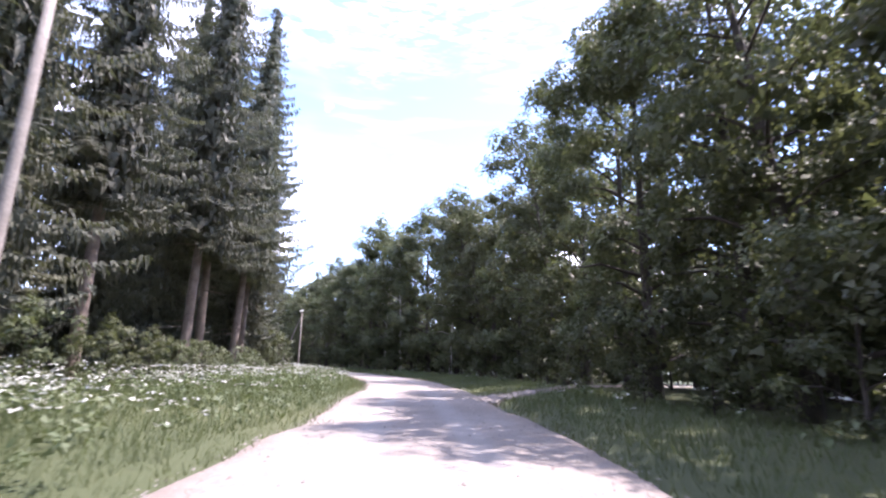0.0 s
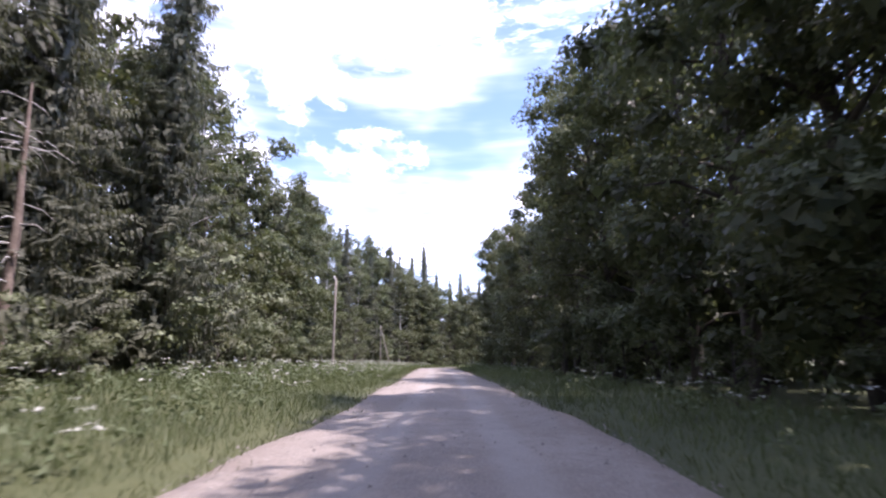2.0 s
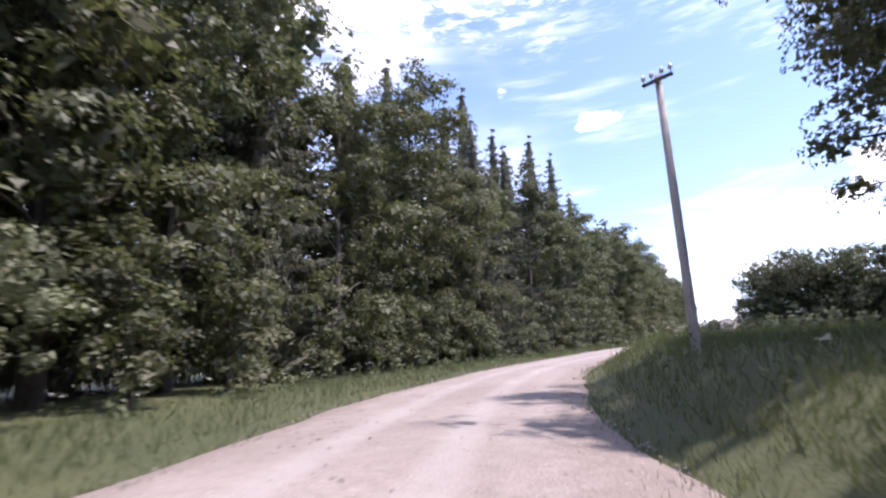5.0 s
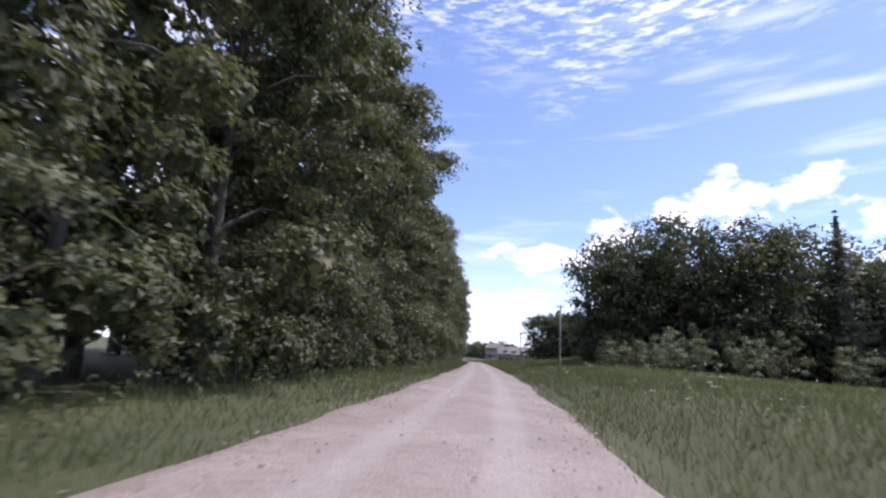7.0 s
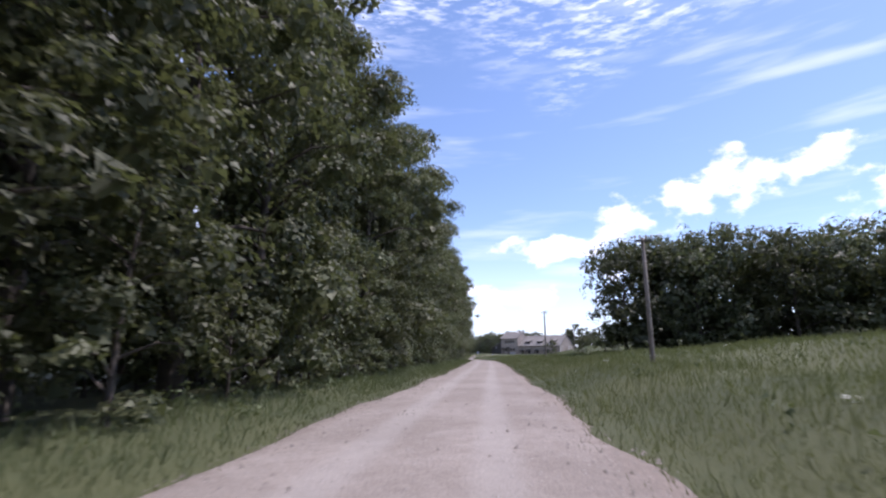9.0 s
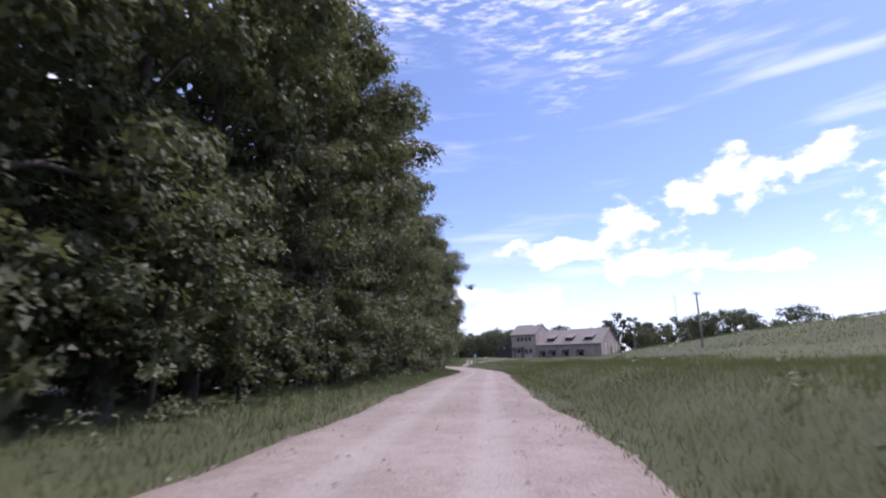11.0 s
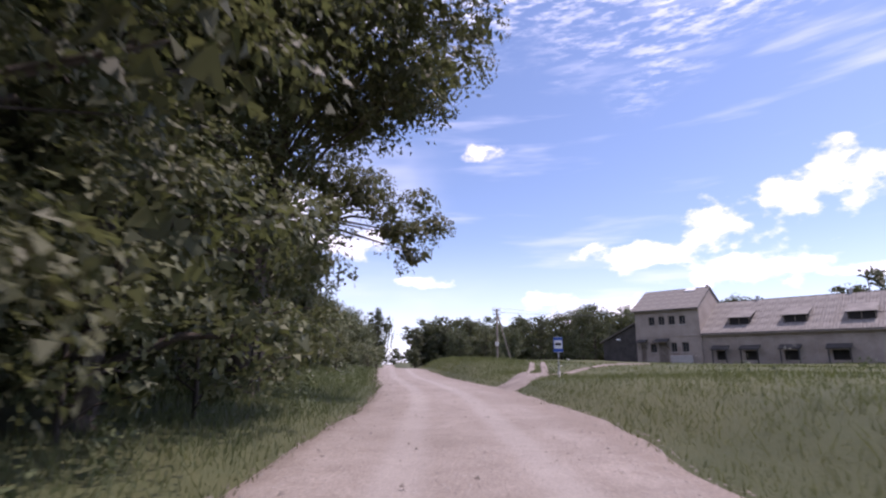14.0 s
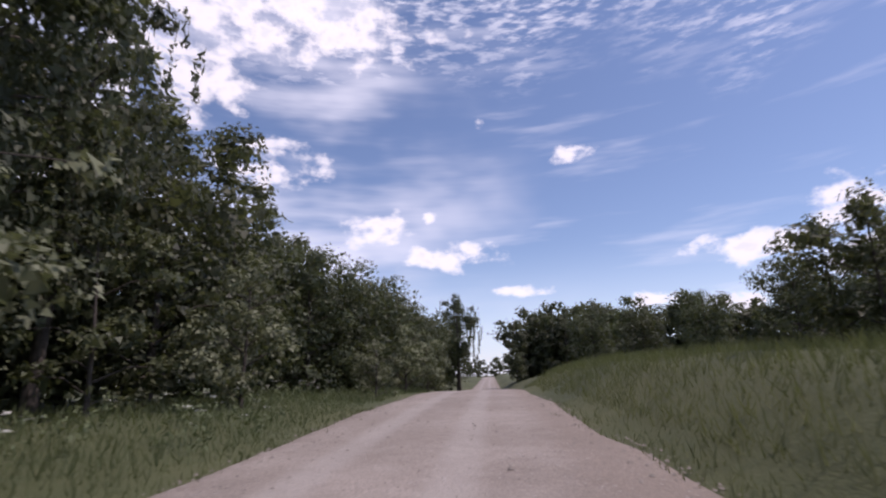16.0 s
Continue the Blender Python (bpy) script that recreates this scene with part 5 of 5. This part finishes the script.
# ---- poles and wires ----
def pole(x, y, top, brace=None, arm=0.0, arms=1, tilt=(0.0, 0.0), plate=False, r=0.088, wood=None):
    """A wooden line pole with a cross-arm, insulators and, if given, a slanted brace towards brace."""
    g = ground_at(x, y)
    h = top - g
    ob = tagged(new("utility_pole"), "weathered grey wooden power-line pole" + (" with a slanted brace" if brace else "") + " in the grass", "utility pole", "power line")
    ob.location = (x, y, g)
    tip = (tilt[0], tilt[1], h)
    child("shaft", tubes("pole_shaft", [([(0, 0, -0.4), (tip[0] * 0.5, tip[1] * 0.5, h * 0.5), tip, (tip[0], tip[1], h + 0.01)], [r * 1.15, r, r * 0.78, 0.02], 10)], wood or POLE_WOOD), ob)
    if brace:
        bx, by = brace[0] - x, brace[1] - y
        bz = ground_at(*brace) - g
        child("brace", tubes("pole_brace", [([(bx, by, bz - 0.3), (tip[0] + bx * 0.04, tip[1] + by * 0.04, h - 0.55)], [r * 0.95, r * 0.75], 9)], wood or POLE_WOOD), ob)
    ends = []
    for k in range(arms):
        z = h - 0.15 - 0.38 * k
        c, s = math.cos(arm), math.sin(arm)
        bm = bmesh.new()
        box(bm, -0.36, -0.04, -0.035, 0.36, 0.04, 0.035, 0.01)
        bmesh.ops.transform(bm, matrix=Matrix.Translation((tip[0], tip[1] - 0.12, z)) @ Matrix.Rotation(arm, 4, "Z"), verts=bm.verts)
        part("cross_arm", bm, IRON, ob)
        for e in (-0.32, -0.12, 0.12, 0.32):
            px, py = tip[0] + c * e, tip[1] - 0.12 + s * e
            bell = [((px, py, z + 0.04), 0.012), ((px, py, z + 0.12), 0.012), ((px, py, z + 0.13), 0.05), ((px, py, z + 0.2), 0.055), ((px, py, z + 0.24), 0.03), ((px, py, z + 0.27), 0.004)]
            child("insulator", tubes("insulator", [([p for p, _ in bell], [q for _, q in bell], 8)], PORCELAIN), ob, "white porcelain insulator")
            ends.append(Vector((x + px, y + py, g + z + 0.22)))
    if plate:
        bm = bmesh.new()
        box(bm, -0.16, -0.16, 1.25, 0.16, -0.12, 1.62, 0.01)
        part("meter_box", bm, WHITE, ob, "small white metal box")
    return ends


def wire(a, b, sag=0.5, thick=0.004, name="power_wire"):
    pts = [a.lerp(b, i / 14) - Vector((0, 0, 4 * sag * (i / 14) * (1 - i / 14))) for i in range(15)]
    tagged(new(name, tubes(name, [(pts, [thick] * 15, 5)], WIRE)), "thin dark sagging overhead wire", "wire", "overhead wires")


def run(a, b, sag=0.5):
    for i in (0, 3):
        wire(a[i], b[i], sag)


P_F = pole(88.0, -207.2, 6.6, None, -0.3)
P_E = pole(72.2, -165.8, 5.25, (70.1, -166.0), -0.7)
P_B = pole(45.6, -137.8, 6.2, None, -0.75)
P_C = pole(14.1, -105.4, 6.0, (16.1, -105.0), -0.75)
pole(12.5, -73.6, 6.5, None, -0.3, 1, (0, 0), False, 0.092, PALE_POLE)
pole(4.5, 28.2, 6.2, None, 0.05, 1, (0.0, 0.0), False, 0.085)
pole(1.3, 71.0, 5.9, None, 0.05)
pole(-2.0, 106.5, 5.9, None, 0.05)
pole(5.3, 163.0, 6.8, None, 0.3)
pole(12.0, 233.8, 9.2, None, 0.3)
P_Z = pole(-28.8, 234.8, 6.0, (-27.9, 236.8), 0.3, 2, (0, 0), True)
P_Y = pole(-13.5, 275.0, 9.0, (-12.2, 275.8), 0.5)
run(P_F, P_E)
run(P_E, P_B)
run(P_B, P_C)
run(P_Z, P_Y, 0.5)
wire(P_Z[5], Vector((-16.2, 257.3, 7.4)), 0.25, 0.016, "house_cable")


# ---- the long building ----
def long_building():
    """Front along local x, seen from -y. A two-storey block, then a long low wing."""
    house = tagged(new("long_building"), "old plastered two-storey house with a long low wing", "building")
    house.matrix_basis = pose(-16.4, 257.2, 1.5, 0, 0, -28.0)
    T_W, T_D, T_E, T_R = 7.6, 8.2, 6.3, 8.85
    W_L, W_D, W_E, W_R = 25.4, 12.4, 3.3, 7.1

    def wall_with_holes(x0, x1, z0, z1, y, thick, holes):
        bm = bmesh.new()
        xs = sorted({x0, x1, *(v for h in holes for v in (h[0], h[1]))})
        zs = sorted({z0, z1, *(v for h in holes for v in (h[2], h[3]))})
        for a, b in zip(xs, xs[1:]):
            for c, e in zip(zs, zs[1:]):
                mx, mz = (a + b) / 2, (c + e) / 2
                if not any(h[0] < mx < h[1] and h[2] < mz < h[3] for h in holes):
                    box(bm, a, y, c, b, y + thick, e)
        bmesh.ops.remove_doubles(bm, verts=bm.verts[:], dist=0.001)
        return bm

    upper = [(1.7 + 1.2 * i, 1.7 + 1.2 * i + 0.74, 4.35, 5.4) for i in range(4)]
    lower = [(1.7, 2.45, 1.15, 2.2), (4.15, 4.85, 1.2, 2.3), (5.45, 6.2, 1.2, 2.3)]
    doors = [(0.5, 1.2, 0.0, 2.15), (2.65, 3.85, 0.0, 2.2)]
    part("front_wall", wall_with_holes(0, T_W, -0.9, T_E, 0, 0.35, upper + lower + doors), PLASTER, house, "stained cream plaster with peeling foot")
    for name, x in (("side_wall", 0.0), ("side_wall", T_W - 0.35)):
        bm = bmesh.new()
        prism(bm, [(x, 0.352, -0.9), (x, T_D, -0.9), (x, T_D, T_E), (x, T_D / 2, T_R), (x, 0.352, T_E)], (0.35, 0, 0))
        part(name, bm, PLASTER, house, "sunlit cream gable wall")
    bm = bmesh.new()
    box(bm, 0, T_D, -0.3, T_W, T_D + 0.3, T_E)
    part("back_wall", bm, PLASTER, house)
    bm = bmesh.new()
    box(bm, -0.03, -0.05, 2.95, T_W + 0.03, 0.0, 3.13, 0.015)
    part("string_course", bm, PLASTER, house, "plain plaster band between the storeys")
    for i, (a, b, c, e) in enumerate(upper + lower):
        win = bmesh.new()
        for q in ((a, c, a + 0.06, e), (b - 0.06, c, b, e), (a + 0.06, c, b - 0.06, c + 0.06), (a + 0.06, e - 0.06, b - 0.06, e), ((a + b) / 2 - 0.02, c + 0.06, (a + b) / 2 + 0.02, e - 0.06)):
            box(win, q[0], 0.12, q[1], q[2], 0.18, q[3])
        w = part("window", win, TIMBER, house, "old window with a weathered frame")
        g = bmesh.new()
        box(g, a + 0.06, 0.15, c + 0.06, b - 0.06, 0.155, e - 0.06)
        part("pane", g, GLASS_DARK, w)
        sill = bmesh.new()
        box(sill, a - 0.05, -0.07, c - 0.07, b + 0.05, 0.1, c, 0.01)
        part("sill", sill, CONCRETE, w)
    for a, b, c, e in doors:
        bm = bmesh.new()
        box(bm, a, 0.14, c, b, 0.2, e)
        d = part("door", bm, TIMBER, house, "dark weathered plank door")
        for k in range(1, 4):
            bm = bmesh.new()
            # thin strips in painted shade draw the gaps between planks
            x = a + (b - a) * k / 4
            box(bm, x - 0.008, 0.125, c + 0.05, x + 0.008, 0.139, e - 0.05)
            part("batten", bm, SHADE, d)
        bm = bmesh.new()
        prism(bm, [(a - 0.25, -0.95, e + 0.12), (b + 0.25, -0.95, e + 0.12), (b + 0.25, -0.003, e + 0.5), (a - 0.25, -0.003, e + 0.5)], (0, 0, 0.07))
        c_ob = part("canopy", bm, BOARD, house, "small timber porch roof over a door")
        for x in (a - 0.15, b + 0.1):
            bm = bmesh.new()
            prism(bm, [(x, -0.85, e + 0.1), (x, -0.75, e + 0.1), (x, -0.003, e - 0.6), (x, -0.003, e - 0.48)], (0.06, 0, 0))
            part("bracket", bm, TIMBER, c_ob)
    bm = bmesh.new()
    box(bm, 4.1, -0.3, -0.6, 6.6, -0.12, 0.8, 0.04)
    part("step_wall", bm, CONCRETE, house)

    def slope(x0, x1, y0, z0, y1, z1, thick, sheets, name, label, skip=()):
        """A roof slope laid in overlapping corrugated sheets; skip: openings as (x0, x1, u0, u1)."""
        whole = bmesh.new()
        prism(whole, [(x0, y0, z0), (x1, y0, z0), (x1, y1, z1), (x0, y1, z1)], (0, 0, -thick))
        under = part(name, whole, SLATE, house, label)
        rows = 5
        long = math.hypot(y1 - y0, z1 - z0)
        up = Vector((0, (y1 - y0) / long, (z1 - z0) / long))
        out = Vector((0, -up.z, up.y)) if y1 > y0 else Vector((0, up.z, -up.y))
        n = max(1, int((x1 - x0) / 1.12))
        wide = (x1 - x0) / n
        bm = bmesh.new()
        waves = 8
        for i in range(waves + 1):
            for j in (0, 1):
                x = wide * i / waves
                p = Vector((x, 0, 0)) + up * (j * (long / rows + 0.08)) + out * (0.03 + 0.022 * math.cos(i * math.pi) + (0.03 if j == 0 else 0.006))
                bm.verts.new(p)
        bm.verts.ensure_lookup_table()
        for i in range(waves):
            bm.faces.new((bm.verts[2 * i], bm.verts[2 * i + 2], bm.verts[2 * i + 3], bm.verts[2 * i + 1]))
        sheet = bpy.data.meshes.new("roof_sheet")
        bm.to_mesh(sheet)
        bm.free()
        sheet.materials.append(SLATE)
        for r in range(rows):
            for c in range(n):
                a, u = x0 + wide * c, r / rows
                if any(h[0] < a + wide / 2 < h[1] and h[2] < u + 0.5 / rows < h[3] for h in skip):
                    continue
                ob = child("roof_sheet", sheet, under)
                ob.location = Vector((a + LUCK.uniform(-0.01, 0.01), y0, z0)) + up * (r * long / rows)

    pitch_t = (T_R - T_E) / (T_D / 2)
    slope(-0.3, T_W + 0.12, -0.45, T_E - 0.45 * pitch_t + 0.1, T_D / 2, T_R + 0.1, 0.1, True, "roof", "grey corrugated cement roof, patched")
    slope(-0.3, T_W + 0.12, T_D + 0.75, T_E - 0.45 * pitch_t + 0.1, T_D / 2, T_R + 0.1, 0.1, True, "roof", "grey corrugated cement roof, patched")
    # patched light sheet by the ridge
    bm = bmesh.new()
    prism(bm, [(5.0, T_D / 2 - 0.75, T_R - 0.24), (6.2, T_D / 2 - 0.75, T_R - 0.24), (6.2, T_D / 2 - 0.1, T_R + 0.15), (5.0, T_D / 2 - 0.1, T_R + 0.15)], (0, 0, 0.06))
    part("roof_patch", bm, WHITE, house, "pale new sheet on the old roof")
    # low wing
    x0, x1, y0 = T_W, W_L, 0.25
    boxes = [(9.0, 10.0), (11.8, 13.0), (15.4, 16.6), (19.3, 20.6)]
    holes = [(a, b, 0.3, 1.25) for a, b in boxes]
    part("wing_front_wall", wall_with_holes(x0 + 0.002, x1, -0.9, W_E, y0, 0.35, holes), PLASTER, house, "stained pinkish plaster of the low wing")
    bm = bmesh.new()
    mid = y0 + W_D / 2
    gate = (mid - 0.6, mid + 0.6, 2.2)
    prism(bm, [(x1 - 0.35, y0 + 0.352, -0.9), (x1 - 0.35, gate[0], -0.9), (x1 - 0.35, gate[0], gate[2]), (x1 - 0.35, gate[1], gate[2]), (x1 - 0.35, gate[1], -0.9), (x1 - 0.35, y0 + W_D, -0.9), (x1 - 0.35, y0 + W_D, W_E), (x1 - 0.35, mid, W_R), (x1 - 0.35, y0 + 0.352, W_E)], (0.35, 0, 0))
    part("wing_gable", bm, PLASTER, house, "sunlit whitewashed gable end with a doorway")
    bm = bmesh.new()
    box(bm, x1 - 0.25, gate[0], -0.3, x1 - 0.2, gate[1], gate[2])
    part("gate", bm, TIMBER, house, "dark barn door in the gable")
    for y in (y0 + 0.4, y0 + 2.6, y0 + 7.9, y0 + 10.0):
        bm = bmesh.new()
        box(bm, x1, y - 0.12, -0.3, x1 + 0.06, y + 0.12, W_E, 0.01)
        part("pilaster", bm, WHITE, house, "whitewashed wall strip")
    bm = bmesh.new()
    box(bm, x0, y0 + W_D, -0.4, x1, y0 + W_D + 0.3, W_E)
    part("wing_back_wall", bm, PLASTER, house)
    pitch_w = (W_R - W_E) / (W_D / 2)
    dormers = [(10.2, 12.3), (15.4, 17.5), (20.7, 22.9)]
    slope(x0, x1 + 0.25, y0 - 0.4, W_E - 0.4 * pitch_w + 0.12, mid, W_R + 0.12, 0.1, True, "wing_roof", "long grey corrugated roof with three raised hatches", [(a, b, 0.2, 0.4) for a, b in dormers])
    slope(x0, x1 + 0.25, y0 + W_D + 0.7, W_E - 0.4 * pitch_w + 0.12, mid, W_R + 0.12, 0.1, True, "wing_roof", "long grey corrugated roof")
    bm = bmesh.new()
    box(bm, x0, y0 - 0.46, W_E - 0.32, x1 + 0.25, y0 - 0.405, W_E - 0.17)
    part("eaves_board", bm, TIMBER, house, "dark eaves board")
    for a, b in dormers:
        y, z = y0 + 1.15, W_E + 1.15 * pitch_w + 0.16
        bm = bmesh.new()
        # solid wedge: the shade under the hatch roof is painted on, nothing is open
        prism(bm, [(a, y, z - 0.02), (a, y, z + 0.72), (a, y + 2.2, z + 2.2 * pitch_w + 0.02)], (b - a, 0, 0))
        hatch = part("roof_hatch", bm, SHADE, house, "roof hatch with the shade of its opening painted dark")
        bm = bmesh.new()
        prism(bm, [(a - 0.14, y - 0.3, z + 0.66), (b + 0.14, y - 0.3, z + 0.66), (b + 0.14, y + 2.4, z + 2.4 * pitch_w + 0.16), (a - 0.14, y + 2.4, z + 2.4 * pitch_w + 0.16)], (0, 0, 0.07))
        part("hatch_roof", bm, SLATE, hatch)
        for x in (a + 0.02, (a + b) / 2 - 0.04, b - 0.1):
            bm = bmesh.new()
            box(bm, x, y - 0.04, z, x + 0.08, y - 0.003, z + 0.66)
            part("hatch_bar", bm, TIMBER, hatch)
    for a, b in boxes:
        bm = bmesh.new()
        # flat panel painted as the shade inside the low opening
        box(bm, a + 0.02, y0 + 0.2, 0.31, b - 0.02, y0 + 0.24, 1.24)
        w = part("stable_window", bm, SHADE, house, "low stable window with its shaded inside painted dark")
        bm = bmesh.new()
        prism(bm, [(a - 0.35, y0 - 0.95, 1.32), (b + 0.35, y0 - 0.95, 1.32), (b + 0.35, y0 - 0.003, 1.75), (a - 0.35, y0 - 0.003, 1.75)], (0, 0, 0.12))
        part("window_hood", bm, BOARD, w)
        for x in (a - 0.22, b + 0.14):
            bm = bmesh.new()
            box(bm, x, y0 - 0.9, -0.5, x + 0.12, y0 - 0.78, 1.36)
            part("hood_post", bm, BOARD, w)
    for x in (10.9, 14.2, 17.9):
        bm = bmesh.new()
        box(bm, x, y0 - 0.06, -0.6, x + 0.3, y0 - 0.002, W_E - 0.35, 0.01)
        part("wall_pier", bm, PLASTER, house)
    for x in (12.0, 20.6):
        bm = bmesh.new()
        box(bm, x - 0.14, mid - 0.14, W_R - 0.1, x + 0.14, mid + 0.14, W_R + 0.5, 0.01)
        chim = part("roof_vent", bm, ZINC, house, "short grey ridge vent")
        bm = bmesh.new()
        box(bm, x - 0.22, mid - 0.22, W_R + 0.501, x + 0.22, mid + 0.22, W_R + 0.6, 0.02)
        part("vent_cap", bm, ZINC, chim)
    bm = bmesh.new()
    box(bm, T_W - 0.3, T_D / 2 - 0.12, T_R + 0.05, T_W - 0.05, T_D / 2 + 0.12, T_R + 0.4)
    part("chimney", bm, PLASTER, house)

    # tarred lean-to on the left
    shed = tagged(new("lean_to_shed"), "black tarred board lean-to against the house", "shed")
    shed.matrix_basis = house.matrix_basis.copy()
    n = 24
    for k in range(n):
        a, b = -4.6 + 4.55 * k / n, -4.6 + 4.55 * (k + 1) / n
        za, zb = 2.5 + 2.2 * (a + 4.6) / 4.6, 2.5 + 2.2 * (b + 4.6) / 4.6
        bm = bmesh.new()
        prism(bm, [(a + 0.008, 0.1, -0.9), (b - 0.008, 0.1, -0.9), (b - 0.008, 0.1, zb), (a + 0.008, 0.1, za)], (0, 0.035 + 0.008 * (k % 2), 0))
        part("plank", bm, BOARD, shed)
    bm = bmesh.new()
    prism(bm, [(-4.6, 0.16, -0.9), (-0.03, 0.16, -0.9), (-0.03, 0.16, 4.64), (-4.6, 0.16, 2.44)], (0, 6.6, 0))
    part("frame", bm, BOARD, shed)
    bm = bmesh.new()
    prism(bm, [(-4.95, -0.25, 2.36), (-0.02, -0.25, 4.74), (-0.02, 7.0, 4.74), (-4.95, 7.0, 2.36)], (0, 0, 0.09))
    part("roof", bm, SLATE, shed, "flat-pitched dark felt roof")
    bm = bmesh.new()
    box(bm, -2.5, -0.35, 2.7, -2.1, 0.08, 2.9, 0.03)
    part("lamp", bm, WHITE, shed, "small white wall lamp")


def far_barn():
    barn = tagged(new("far_barn"), "dark wooden barn with a pale roof edge on the field", "barn")
    barn.matrix_basis = pose(36.0, 226.5, ground_at(36, 226.5), 0, 0, 20)
    bm = bmesh.new()
    prism(bm, [(-4, 0, -0.3), (4, 0, -0.3), (4, 0, 2.1), (0, 0, 4.9), (-4, 0, 2.1)], (0, 9, 0))
    part("walls", bm, BOARD, barn)
    for q in (-1, 1):
        bm = bmesh.new()
        prism(bm, [(q * 4.5, -0.4, 1.82), (0, -0.4, 4.98), (0, 9.4, 4.98), (q * 4.5, 9.4, 1.82)], (0, 0, 0.14))
        part("roof", bm, SLATE, barn)
    bm = bmesh.new()
    prism(bm, [(4.5, -0.46, 1.8), (4.5, -0.46, 2.05), (0, -0.46, 5.2), (0, -0.46, 4.95)], (0, 0.05, 0))
    part("barge_board", bm, WHITE, barn, "pale board along the gable")


def mast(x, y, top):
    g = ground_at(x, y)
    ob = tagged(new("radio_mast"), "thin grey lattice mast beyond the field", "mast")
    ob.location = (x, y, g)
    h = top - g
    for k in range(3):
        w = k * 2.094
        child("mast_leg", tubes("mast_leg", [([(math.cos(w) * 0.35, math.sin(w) * 0.35, 0), (math.cos(w) * 0.22, math.sin(w) * 0.22, h)], [0.05, 0.04], 5)], ZINC), ob)
    bars = []
    for i in range(18):
        a, z0, z1 = i * 2.094, h * i / 18, h * (i + 1) / 18
        bars.append(([(math.cos(a) * 0.3, math.sin(a) * 0.3, z0), (math.cos(a + 2.094) * 0.3, math.sin(a + 2.094) * 0.3, z1)], [0.02, 0.02], 4))
    child("lattice", tubes("mast_lattice", bars, ZINC), ob)


long_building()
far_barn()
mast(38.0, 300.0, 22.0)


# ---- road signs ----
def bus_stop():
    x, y = -21.35, 215.6
    g = ground_at(x, y)
    ob = tagged(new("bus_stop_sign"), "blue and white bus stop sign on a grey post", "road sign")
    ob.matrix_basis = pose(x, y, g - 0.42, 0, 0, 14)
    child("post", tubes("sign_post", [([(0, 0.03, -0.3), (0, 0.03, 2.42)], [0.03, 0.03], 10)], ZINC), ob)
    child("foot", tubes("sign_foot", [([(0, 0.03, -0.2), (0, 0.03, 0.68), (0, 0.03, 0.72)], [0.09, 0.085, 0.03], 12)], CONCRETE), ob, "pale concrete foot")
    bm = bmesh.new()
    box(bm, -0.22, -0.02, 1.62, 0.22, 0.0, 2.36, 0.008)
    plate = part("plate", bm, BLUE, ob, "blue metal plate")
    bm = bmesh.new()
    box(bm, -0.19, -0.026, 1.80, 0.19, -0.0205, 2.20)
    part("field", bm, WHITE, plate, "white square field")
    bm = bmesh.new()
    box(bm, -0.14, -0.032, 1.96, 0.14, -0.0265, 2.07, 0.002)
    box(bm, -0.1, -0.032, 1.925, -0.05, -0.0265, 1.96)
    box(bm, 0.05, -0.032, 1.925, 0.1, -0.0265, 1.96)
    part("bus_shape", bm, BLACK, plate, "black bus symbol")
    bm = bmesh.new()
    box(bm, -0.22, -0.024, 1.617, 0.22, -0.0205, 1.632)
    box(bm, -0.22, -0.024, 2.348, 0.22, -0.0205, 2.363)
    part("rim", bm, WHITE, plate)


def small_sign():
    x, y = -14.95, 195.0
    g = ground_at(x, y)
    ob = tagged(new("guide_sign"), "small blue sign on a thin dark post in the meadow", "road sign")
    ob.matrix_basis = pose(x, y, g, 0, 0, 10)
    child("post", tubes("guide_post", [([(0, 0.03, -0.3), (0, 0.03, 1.27)], [0.016, 0.016], 8)], IRON), ob)
    bm = bmesh.new()
    box(bm, -0.11, -0.012, 1.08, 0.11, 0.0, 1.26, 0.006)
    plate = part("plate", bm, BLUE, ob)
    bm = bmesh.new()
    box(bm, -0.05, -0.018, 1.14, 0.05, -0.0125, 1.19)
    part("mark", bm, WHITE, plate)


bus_stop()
small_sign()
